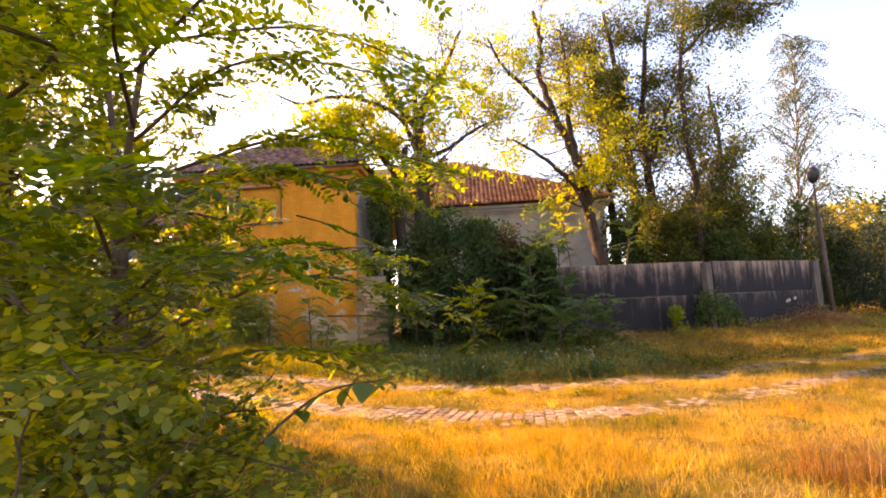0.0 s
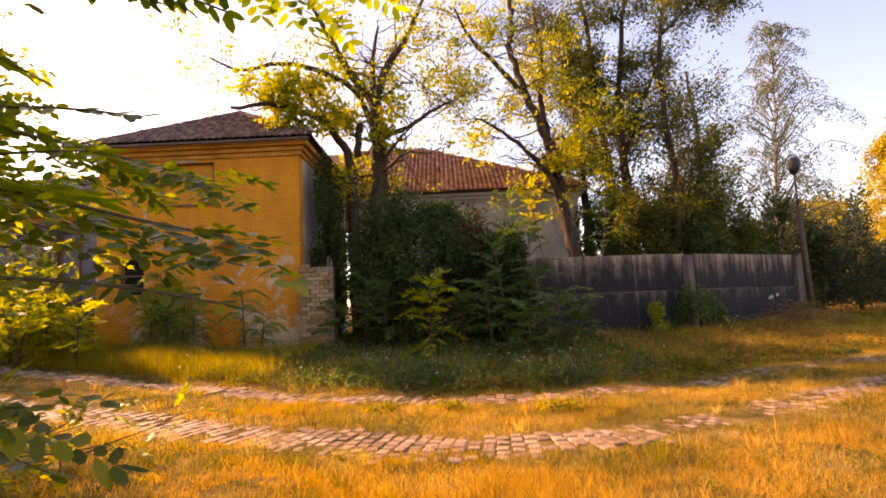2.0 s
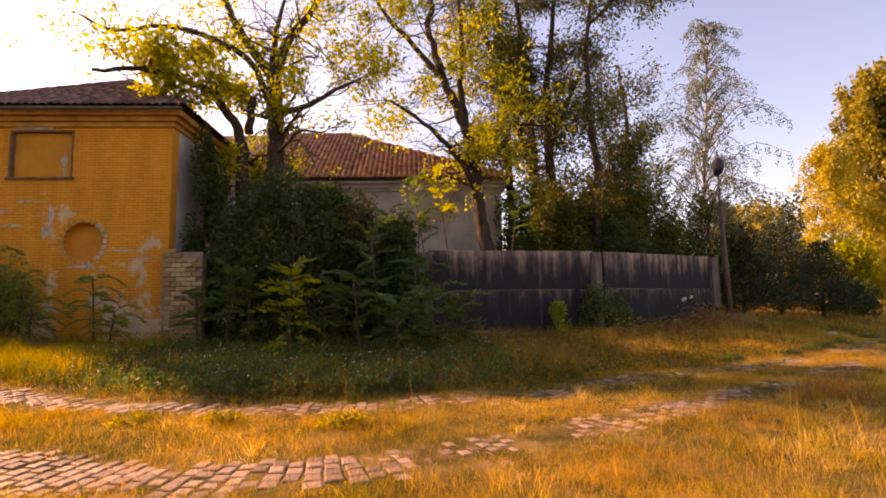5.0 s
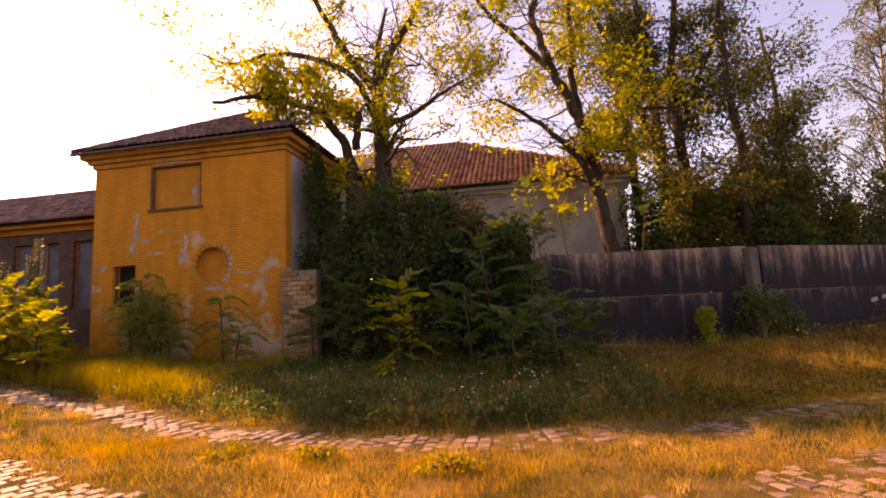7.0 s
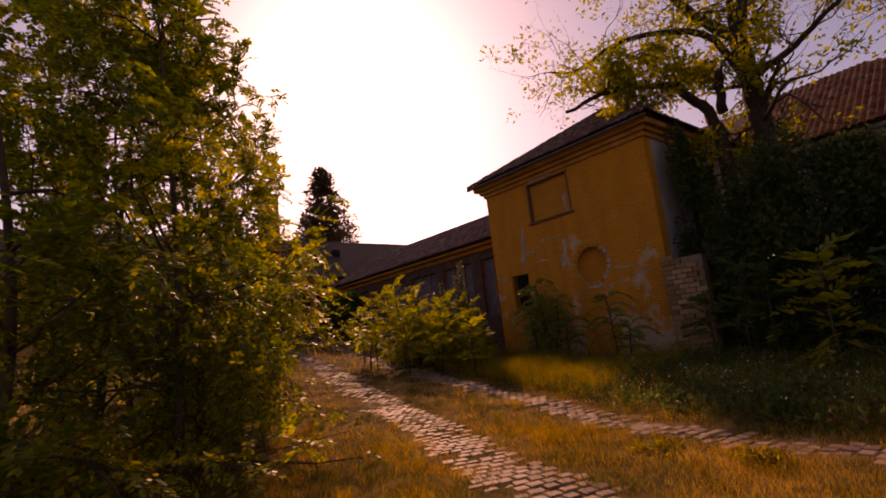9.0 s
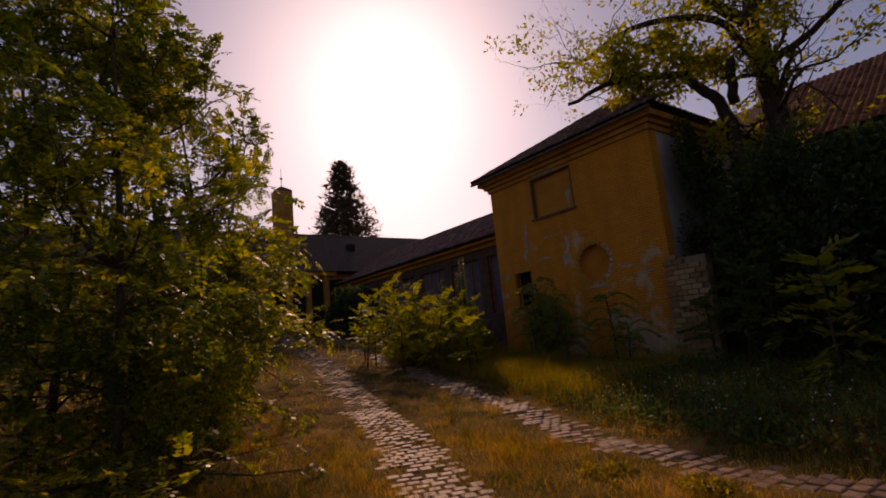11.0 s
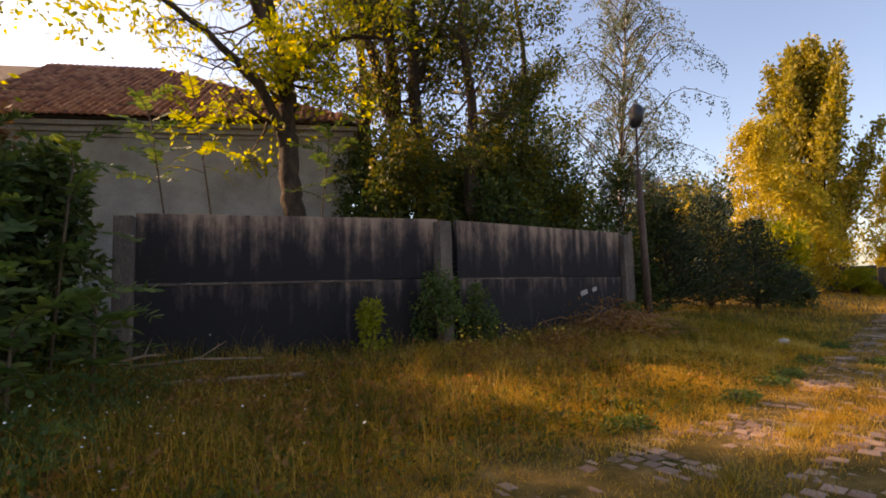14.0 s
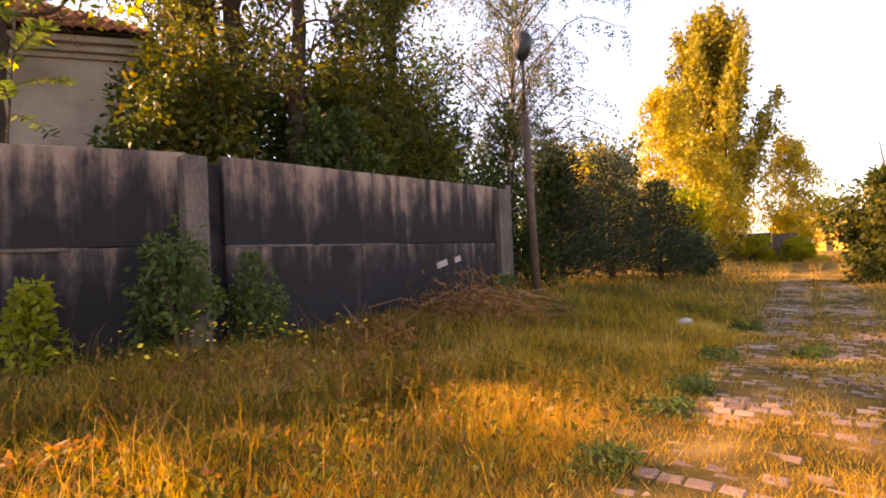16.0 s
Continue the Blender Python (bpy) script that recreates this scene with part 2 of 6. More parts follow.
M_STUB = varied("yellow_brick", [(0.1, (0.26, 0.14, 0.06)), (0.5, (0.42, 0.25, 0.11)), (0.9, (0.54, 0.36, 0.19))], 0.9, 0.5, 20)
M_MORTAR = mottled("mortar", [(0.3, (0.22, 0.16, 0.1)), (0.7, (0.34, 0.26, 0.18))], 5, 0.95)
M_TRIM = mottled("ochre_plaster", [(0.3, (0.36, 0.15, 0.025)), (0.6, (0.58, 0.27, 0.05)), (0.85, (0.62, 0.37, 0.14))], 1.6, 0.9, 0.3, 30)
M_INFILL = mottled("ochre_infill", [(0.3, (0.54, 0.2, 0.02)), (0.6, (0.68, 0.28, 0.03)), (0.82, (0.7, 0.46, 0.26))], 1.1, 0.9, 0.3, 25)
M_FRAME = mottled("weathered_window_wood", [(0.3, (0.12, 0.06, 0.03)), (0.7, (0.24, 0.13, 0.07))], 6, 0.8)
M_LIMEWASH = mottled("bare_lintel", [(0.35, (0.35, 0.24, 0.16)), (0.65, (0.6, 0.5, 0.42))], 5, 0.9)
M_TILE = varied("clay_roof_tile", [(0.1, (0.13, 0.045, 0.025)), (0.5, (0.29, 0.105, 0.05)), (0.9, (0.40, 0.18, 0.09))], 0.85, 0.5, 10)
M_TILEOLD = varied("mossy_roof_tile", [(0.1, (0.06, 0.032, 0.028)), (0.5, (0.15, 0.075, 0.06)), (0.9, (0.26, 0.15, 0.12))], 0.9, 0.5, 8)
M_ROOFDECK = mottled("roof_boards", [(0.3, (0.05, 0.03, 0.02)), (0.7, (0.11, 0.07, 0.05))], 4)
# near black: shade inside openings put into the colour; also on hatch and door
M_DARK = mottled("painted_void_dark", [(0.3, (0.012, 0.011, 0.010)), (0.7, (0.03, 0.026, 0.022))], 2, 0.9, 0.1)
M_GLASS = mottled("dusty_window_glass", [(0.3, (0.09, 0.095, 0.12)), (0.7, (0.17, 0.17, 0.2))], 3, 0.2, 0.05, 30, spec=0.6)
M_DARKWALL = mottled("brown_plank_wall", [(0.3, (0.07, 0.04, 0.03)), (0.7, (0.16, 0.095, 0.065))], 3, 0.9, 0.4, 30)
M_FENCE = streaked_concrete("streaked_concrete")
M_POST = mottled("concrete_post", [(0.3, (0.06, 0.048, 0.043)), (0.55, (0.15, 0.112, 0.09)), (0.8, (0.25, 0.19, 0.15))], 2.5, 0.92, 0.5, 40, (1, 1, 0.35))
M_BARK = mottled("furrowed_bark", [(0.3, (0.022, 0.015, 0.010)), (0.55, (0.062, 0.041, 0.026)), (0.8, (0.135, 0.085, 0.052))], 5, 0.95, 1.0, 30, (1, 1, 0.25))
M_BIRCHBARK = mottled("birch_bark", [(0.3, (0.10, 0.085, 0.075)), (0.48, (0.42, 0.37, 0.33)), (0.8, (0.62, 0.57, 0.52))], 4, 0.8, 0.4, 20, (1, 1, 2.5))
M_TWIG = mottled("twig_bark", [(0.3, (0.05, 0.032, 0.02)), (0.7, (0.14, 0.09, 0.05))], 8, 0.9)
M_LOCUST = leafy("locust_leaves", [(0.1, (0.12, 0.14, 0.014)), (0.45, (0.24, 0.25, 0.018)), (0.75, (0.42, 0.37, 0.02)), (0.95, (0.6, 0.45, 0.025))], 0.6)
M_NEARLEAF = leafy("near_locust_leaflets", [(0.1, (0.055, 0.09, 0.018)), (0.5, (0.15, 0.18, 0.022)), (0.78, (0.4, 0.36, 0.03)), (0.95, (0.64, 0.46, 0.032))], 0.6, 0.42, 0.4)
M_GREEN = leafy("dark_green_leaves", [(0.1, (0.02, 0.04, 0.014)), (0.5, (0.045, 0.075, 0.02)), (0.9, (0.10, 0.13, 0.028))], 0.35)
M_MIXED = leafy("green_and_gold_leaves", [(0.1, (0.026, 0.044, 0.012)), (0.5, (0.066, 0.08, 0.017)), (0.8, (0.17, 0.145, 0.02)), (0.97, (0.4, 0.27, 0.025))], 0.42)
M_AILANTH = leafy("tree_of_heaven_leaves", [(0.1, (0.045, 0.08, 0.022)), (0.6, (0.09, 0.13, 0.032)), (0.9, (0.18, 0.21, 0.045))], 0.4)
M_YELLOWSHRUB = leafy("yellow_green_leaves", [(0.1, (0.14, 0.16, 0.015)), (0.5, (0.27, 0.27, 0.02)), (0.9, (0.42, 0.36, 0.03))], 0.5)
M_SUMAC = leafy("sumac_leaves", [(0.1, (0.12, 0.16, 0.045)), (0.6, (0.23, 0.26, 0.06)), (0.9, (0.38, 0.35, 0.07))], 0.45)
M_BROWNLEAF = leafy("withered_leaves", [(0.2, (0.07, 0.045, 0.02)), (0.8, (0.16, 0.085, 0.035))], 0.3)
M_RUSTLEAF = leafy("rust_brown_leaves", [(0.2, (0.16, 0.075, 0.025)), (0.8, (0.36, 0.17, 0.05))], 0.35)
M_BIRCHLEAF = leafy("small_birch_leaves", [(0.1, (0.045, 0.07, 0.045)), (0.5, (0.1, 0.125, 0.07)), (0.9, (0.22, 0.19, 0.085))], 0.4)
M_POPLAR = leafy("poplar_leaves", [(0.1, (0.12, 0.115, 0.02)), (0.5, (0.26, 0.215, 0.03)), (0.9, (0.42, 0.325, 0.05))], 0.35)
M_GOLD = leafy("golden_birch_leaves", [(0.1, (0.24, 0.19, 0.02)), (0.5, (0.42, 0.32, 0.025)), (0.9, (0.56, 0.42, 0.04))], 0.4)
M_PINE = leafy("pine_needles", [(0.1, (0.012, 0.026, 0.014)), (0.6, (0.028, 0.05, 0.024)), (0.95, (0.06, 0.085, 0.03))], 0.15)
M_SPRUCE = leafy("spruce_needles", [(0.1, (0.05, 0.045, 0.03)), (0.6, (0.11, 0.09, 0.045)), (0.95, (0.2, 0.13, 0.06))], 0.15)
M_GRASSDRY = leafy("dry_grass", [(0.05, (0.22, 0.115, 0.018)), (0.45, (0.47, 0.265, 0.04)), (0.8, (0.64, 0.41, 0.1)), (0.98, (0.72, 0.55, 0.26))], 0.45, 0.7)
M_GRASSGREEN = leafy("bank_grass", [(0.05, (0.045, 0.058, 0.01)), (0.45, (0.1, 0.1, 0.016)), (0.75, (0.2, 0.15, 0.024)), (0.98, (0.36, 0.235, 0.045))], 0.4, 0.7)
M_GRASSGOLD = leafy("yellow_green_grass", [(0.05, (0.12, 0.1, 0.012)), (0.45, (0.26, 0.2, 0.02)), (0.75, (0.4, 0.29, 0.03)), (0.98, (0.55, 0.38, 0.06))], 0.5, 0.7)
M_PETAL = mottled("white_petals", [(0.3, (0.7, 0.68, 0.6)), (0.7, (0.85, 0.83, 0.76))], 20, 0.8, 0.1)
M_YPETAL = mottled("yellow_petals", [(0.3, (0.6, 0.38, 0.02)), (0.7, (0.75, 0.5, 0.03))], 20, 0.8, 0.1)
M_IRON = mottled("rusted_iron", [(0.3, (0.07, 0.045, 0.035)), (0.7, (0.17, 0.10, 0.07))], 6, 0.7, 0.3, 40)
M_BLACK = mottled("black_plastic", [(0.3, (0.012, 0.013, 0.016)), (0.7, (0.03, 0.032, 0.04))], 6, 0.4, 0.3, 15, spec=0.5)
M_DEADWOOD = mottled("dead_wood", [(0.3, (0.17, 0.10, 0.06)), (0.7, (0.36, 0.23, 0.15))], 5, 0.9)
M_PALEPOST = mottled("washed_concrete_post", [(0.32, (0.14, 0.11, 0.095)), (0.5, (0.4, 0.33, 0.28)), (0.8, (0.52, 0.44, 0.38))], 2.0, 0.92, 0.5, 40, (1, 1, 0.35))
# concrete darkened to near black: shade of the gap beside the post, as colour
M_RECESSSHADE = mottled("recess_shade_concrete", [(0.3, (0.018, 0.016, 0.018)), (0.7, (0.045, 0.037, 0.036))], 3, 0.95, 0.4, 30)
M_CUTWOOD = mottled("reddish_cut_wood", [(0.3, (0.2, 0.085, 0.035)), (0.7, (0.42, 0.2, 0.09))], 5, 0.9)
M_STONE = mottled("pale_stone", [(0.3, (0.35, 0.3, 0.25)), (0.7, (0.55, 0.49, 0.42))], 6, 0.9)


# ---- mesh helpers ----
def link(name, data, parent=None, label="", kind=""):
    ob = new(name, data)
    if parent is not None:
        ob.parent = parent
    return tagged(ob, label, kind=kind)


def thing(name, label, category, at=(0, 0, 0), group=""):
    ob = new(name)
    ob.empty_display_size = 0.2
    ob.location = at
    return tagged(ob, label, category, group)


def mesh_of(name, verts, faces, mats, smooth=False):
    me = bpy.data.meshes.new(name)
    me.from_pydata([tuple(v) for v in verts], [], faces)
    for m in mats if isinstance(mats, (list, tuple)) else [mats]:
        me.materials.append(m)
    if smooth:
        me.polygons.foreach_set("use_smooth", [True] * len(me.polygons))
    me.update()
    return me


def quick_mesh(name, V, loops_per_face, F, mats, mat_index=None):
    """A big mesh of equal faces straight from arrays."""
    me = bpy.data.meshes.new(name)
    n = len(F)
    me.vertices.add(len(V))
    me.vertices.foreach_set("co", np.asarray(V, np.float32).ravel())
    me.loops.add(n * loops_per_face)
    me.loops.foreach_set("vertex_index", np.asarray(F, np.int32).ravel())
    me.polygons.add(n)
    me.polygons.foreach_set("loop_start", np.arange(n, dtype=np.int32) * loops_per_face)
    for m in mats if isinstance(mats, (list, tuple)) else [mats]:
        me.materials.append(m)
    if mat_index is not None:
        me.polygons.foreach_set("material_index", np.asarray(mat_index, np.int32))
    me.update(calc_edges=True)
    return me


def bm_mesh(name, bm, mat, smooth=False):
    me = bpy.data.meshes.new(name)
    bmesh.ops.recalc_face_normals(bm, faces=bm.faces)
    bm.to_mesh(me)
    bm.free()
    for m in mat if isinstance(mat, (list, tuple)) else [mat]:
        me.materials.append(m)
    if smooth:
        me.polygons.foreach_set("use_smooth", [True] * len(me.polygons))
    return me


def part(name, bm, material, parent, label="", smooth=False):
    return link(name, bm_mesh(name, bm, material, smooth), parent, label)


def box(bm, x0, y0, z0, x1, y1, z1, bevel=0.0, m=None):
    r = bmesh.ops.create_cube(bm, size=1.0)
    vs = r["verts"]
    bmesh.ops.scale(bm, vec=(x1 - x0, y1 - y0, z1 - z0), verts=vs)
    bmesh.ops.translate(bm, vec=((x0 + x1) / 2, (y0 + y1) / 2, (z0 + z1) / 2), verts=vs)
    if m is not None:
        bmesh.ops.transform(bm, matrix=m, verts=vs)
    if bevel:
        es = list({e for v in vs for e in v.link_edges})
        bmesh.ops.bevel(bm, geom=es, offset=bevel, segments=2, affect="EDGES", profile=0.6)
    return bm


def boxed(*a, **k):
    return box(bmesh.new(), *a, **k)


def wall_with_holes(outline, holes, thick, to_world):
    """A wall from its outline and hole loops in (u, v), extruded backwards; to_world maps (u, v, depth)."""
    bm = bmesh.new()
    edges = []
    for loop in [outline, *holes]:
        vs = [bm.verts.new((u, 0, v)) for u, v in loop]
        edges += [bm.edges.new((a, b)) for a, b in zip(vs, vs[1:] + vs[:1])]
    bmesh.ops.triangle_fill(bm, use_beauty=True, use_dissolve=False, edges=edges, normal=(0, -1, 0))
    ext = bmesh.ops.extrude_face_region(bm, geom=bm.faces[:])
    bmesh.ops.translate(bm, vec=(0, thick, 0), verts=[g for g in ext["geom"] if isinstance(g, bmesh.types.BMVert)])
    bmesh.ops.transform(bm, matrix=to_world, verts=bm.verts)
    return bm


def rect(u0, v0, u1, v1):
    return [(u0, v0), (u1, v0), (u1, v1), (u0, v1)]


def ring(u, v, r, n=28):
    return [(u + r * math.cos(i * math.tau / n), v + r * math.sin(i * math.tau / n)) for i in range(n)]


class Tubes:
    """Collects bent tapering tubes into one mesh."""

    def __init__(self):
        self.v, self.f = [], []

    def add(self, pts, r0, r1, sides=7):
        pts = [Vector(p) for p in pts]
        n, base = len(pts), len(self.v)
        for i, p in enumerate(pts):
            d = (pts[min(i + 1, n - 1)] - pts[max(i - 1, 0)]).normalized()
            a = d.cross(Vector((0.31, 0.92, 0.11))).normalized()
            b = d.cross(a)
            r = r0 + (r1 - r0) * i / max(1, n - 1)
            for k in range(sides):
                w = math.tau * k / sides
                self.v.append(p + (a * math.cos(w) + b * math.sin(w)) * r)
        for i in range(n - 1):
            for k in range(sides):
                q, s = base + i * sides, (k + 1) % sides
                self.f.append((q + k, q + s, q + sides + s, q + sides + k))
        self.f.append(tuple(base + (n - 1) * sides + k for k in range(sides)))
        self.f.append(tuple(base + k for k in reversed(range(sides))))

    def mesh(self, name, mat):
        return mesh_of(name, self.v, self.f, mat, True)


def smooth_line(pts, n=5):
    """A Catmull-Rom line through the points."""
    P = [Vector(p) for p in pts]
    P = [P[0] * 2 - P[1], *P, P[-1] * 2 - P[-2]]
    out = []
    for i in range(1, len(P) - 2):
        for k in range(n):
            t = k / n
            a, b, c, d = P[i - 1], P[i], P[i + 1], P[i + 2]
            out.append(0.5 * ((2 * b) + (c - a) * t + (2 * a - 5 * b + 4 * c - d) * t * t + (3 * b - 3 * c + d - a) * t ** 3))
    return out + [P[-2]]


def unit(a):
    return a / np.maximum(np.linalg.norm(a, axis=1, keepdims=True), 1e-9)


def leaf_mesh(name, C, D, length, width, mat, rng, spread=0.6):
    """Diamond-shaped folded leaves at C pointing along D, as one mesh."""
    n = len(C)
    C = np.asarray(C, float)
    D = unit(np.asarray(D, float) + rng.normal(0, spread, (n, 3)))
    S = unit(np.cross(D, rng.normal(0, 1, (n, 3))))
    L = (length * rng.uniform(0.65, 1.3, n))[:, None]
    Wd = (width * rng.uniform(0.7, 1.25, n))[:, None]
    N = np.cross(D, S)
    V = np.stack([C, C + D * L * 0.45 + S * Wd * 0.5 + N * Wd * 0.18, C + D * L, C + D * L * 0.45 - S * Wd * 0.5 + N * Wd * 0.18], 1).reshape(-1, 3)
    return quick_mesh(name, V, 4, np.arange(n * 4).reshape(n, 4), mat)


def frond_points(base, direction, length, pairs, rng, droop=0.35):
    """Leaflets of one pinnate leaf: where each sits and which way it points."""
    d = np.array(direction, float)
    d /= np.linalg.norm(d)
    side = np.cross(d, (0, 0, 1.0))
    if np.linalg.norm(side) < 0.1:
        side = np.array((1.0, 0, 0))
    side /= np.linalg.norm(side)
    up = np.cross(side, d)
    tilt = rng.uniform(-0.5, 0.5)
    side, up = side * math.cos(tilt) + up * math.sin(tilt), up * math.cos(tilt) - side * math.sin(tilt)
    t = np.linspace(0.18, 1, pairs)
    spine = np.array(base) + np.outer(t * length, d) + np.outer(-(t ** 2) * length * droop, (0, 0, 1.0))
    C = np.concatenate([spine, spine, spine[-1:]])
    lean = 0.35 * d
    D = np.concatenate([np.tile(side + lean - up * 0.15, (pairs, 1)), np.tile(-side + lean - up * 0.15, (pairs, 1)), [d - np.array((0, 0, droop))]])
    N = np.tile(up, (2 * pairs + 1, 1))
    return C, D, N, spine


def frond_mesh(name, fronds, leaflet, width, mat, rng, oval=True):
    """Pinnate leaves as one mesh of oval leaflets (six corners each) lying in the leaf's plane."""
    C = np.concatenate([f[0] for f in fronds])
    D = unit(np.concatenate([f[1] for f in fronds]) + rng.normal(0, 0.16, (len(C), 3)))
    N = unit(np.concatenate([f[2] for f in fronds]) + rng.normal(0, 0.25, (len(C), 3)))
    S = unit(np.cross(D, N))
    n = len(C)
    L = (leaflet * rng.uniform(0.75, 1.2, n))[:, None]
    Wd = (width * rng.uniform(0.8, 1.15, n))[:, None]
    if not oval:
        V = np.stack([C, C + D * L * 0.5 + S * Wd * 0.55, C + D * L, C + D * L * 0.5 - S * Wd * 0.55], 1).reshape(-1, 3)
        return quick_mesh(name, V, 4, np.arange(n * 4).reshape(n, 4), mat)
    V = np.stack([C, C + D * L * 0.3 + S * Wd * 0.48, C + D * L * 0.72 + S * Wd * 0.42, C + D * L, C + D * L * 0.72 - S * Wd * 0.42, C + D * L * 0.3 - S * Wd * 0.48], 1).reshape(-1, 3)
    return quick_mesh(name, V, 6, np.arange(n * 6).reshape(n, 6), mat)


# ---- the lie of the land ----
TRACK_N = [(-70, 30), (-44, 22), (-28, 18), (-17.7, 15.6), (-11.2, 14.0), (-7.3, 13.0), (-4.6, 12.15), (-2.6, 11.35), (-1.0, 10.85), (0.7, 10.6), (2.3, 10.6), (4.0, 11.05), (5.9, 11.95), (8.1, 12.95), (9.7, 13.6), (12.0, 14.9), (14.0, 16.3), (16.4, 18.1), (18.7, 19.7), (23.5, 23.3), (54, 46), (90, 72)]
TRACK_S = [(-70, 27), (-44, 20), (-23.7, 14.7), (-15.5, 12.9), (-9.3, 11.1), (-5.9, 10.0), (-4.0, 9.35), (-2.3, 8.65), (-1.0, 8.15), (0.3, 7.85), (1.5, 7.8), (2.7, 8.15), (4.1, 8.9), (5.6, 9.75), (7.6, 10.9), (9.7, 12.1), (12.0, 13.7), (14.4, 15.5), (16.5, 16.95), (19.5, 19.1), (25.3, 23.2), (54, 44.3), (90, 70)]


def fine_line(pts, step):
    line = [Vector((x, y, 0)) for x, y in pts]
    s = smooth_line(line, 12)
    out, left = [s[0]], 0.0
    for a, b in zip(s, s[1:]):
        d = (b - a).length
        while left + step <= d:
            left += step
            out.append(a + (b - a) * (left / d))
        left -= d
    return out


LINE_N = np.array([(p.x, p.y) for p in fine_line(TRACK_N, 0.3)])
LINE_S = np.array([(p.x, p.y) for p in fine_line(TRACK_S, 0.3)])


def smoothstep(a, b, x):
    t = np.clip((x - a) / (b - a), 0, 1)
    return t * t * (3 - 2 * t)


def land(x, y):
    """Height of the ground: level along the track, a low bank north of it, rising gently to the west."""
    x, y = np.asarray(x, float), np.asarray(y, float)
    edge = np.interp(x, LINE_N[:, 0], LINE_N[:, 1])
    north = (y - edge) * 0.8
    bank = 0.42 * smoothstep(0.8, 7.0, north)
    west = 3.3 * smoothstep(0, -40, x)
    lumps = 0.035 * np.sin(x * 1.3 + 0.7 * y) * np.sin(y * 1.1 - 0.4 * x) + 0.02 * np.sin(3.1 * x + 1.7) * np.sin(2.7 * y)
    near = smoothstep(220, 60, np.hypot(x, y))
    return (bank + west) * near + lumps * near


def gz(x, y):
    return float(land(x, y))


def axis_steps(lo, a, b, hi, fine, coarse):
    return np.concatenate([np.linspace(lo, a, coarse, endpoint=False), np.arange(a, b, fine), np.linspace(b, hi, coarse)])


gx, gy = axis_steps(-900, -60, 70, 900, 0.6, 14), axis_steps(-900, -14, 70, 900, 0.6, 14)
GX, GY = np.meshgrid(gx, gy)
GZ = land(GX, GY)
nx, ny = len(gx), len(gy)
ii = (np.arange(ny - 1)[:, None] * nx + np.arange(nx - 1)[None, :]).ravel()
ground_me = quick_mesh("ground", np.stack([GX.ravel(), GY.ravel(), GZ.ravel()], 1), 4, np.stack([ii, ii + 1, ii + nx + 1, ii + nx], 1), M_GROUND)
ground_me.polygons.foreach_set("use_smooth", [True] * len(ground_me.polygons))
tagged(new("ground", ground_me), "dry golden turf sloping up to a low bank", "ground", kind="structure")


# ---- roofs ----
def tile_mesh(name, mat, w=0.24, l=0.36):
    """One S-shaped clay pantile with a thick lower lip."""
    prof = [(-0.5, 0.0), (-0.3, 0.028), (-0.08, 0.045), (0.14, 0.025), (0.34, -0.012), (0.5, 0.0)]
    V, F = [], []
    for y, lift in ((0, 0.02), (l, 0.0)):
        V += [(u * w, y, z + lift) for u, z in prof]
    V += [(u * w, 0, z) for u, z in prof]
    for i in range(5):
        F.append((i, i + 1, 6 + i + 1, 6 + i))
        F.append((12 + i, 12 + i + 1, i + 1, i))
    return mesh_of(name, V, F, mat, True)


def roof_slope(parent, corner, along, up, poly, mat, rng, single=0):
    """Tiles over a roof plane: corner at the eave, unit vectors along the eave and up the slope; poly(u, v) says what lies on the roof."""
    along, up = Vector(along).normalized(), Vector(up).normalized()
    nrm = along.cross(up)
    me = tile_mesh("tile", mat)
    tv = np.array([v.co[:] for v in me.vertices])
    tf = [tuple(p.vertices) for p in me.polygons]
    w, l = 0.22, 0.31
    spots = [(i, j) for j in range(60) for i in range(220) if poly((i + 0.5) * w, j * l + 0.1)]
    V, F, made = [], [], 0
    for i, j in spots:
        jit = rng.normal(0, 0.012, 3)
        o = Vector(corner) + along * ((i + 0.5) * w) + up * (j * l) + nrm * (0.06 + 0.008 * jit[0])
        rot = Matrix((along, up, nrm)).transposed().to_4x4() @ Matrix.Rotation(jit[1], 4, "Z") @ Matrix.Rotation(0.045 + jit[2], 4, "X")
        if made < single:
            t = link("tile", me, parent)
            t.matrix_local = Matrix.Translation(o - Vector(parent.location)) @ rot
            made += 1
        else:
            k = len(V) * 18
            R = np.array(rot.to_3x3())
            V.append(tv @ R.T + np.array(o - Vector(parent.location)))
            F += [tuple(a + k for a in f) for f in tf]
    if V:
        link("roof_tiles", mesh_of("roof_tiles", np.concatenate(V), F, mat, True), parent, kind="stuff")


def solid_roof(name, verts, faces, parent, mat, label=""):
    off = Vector(parent.location)
    me = mesh_of(name, [Vector(v) - off for v in verts], faces, mat)
    return link(name, me, parent, label)


# ---- the ochre house ----
FX0, FX1, FY, WT = -10.95, -4.45, 18.1, 6.72
SIDE_END = 25.4
rng_roof = np.random.default_rng(3)
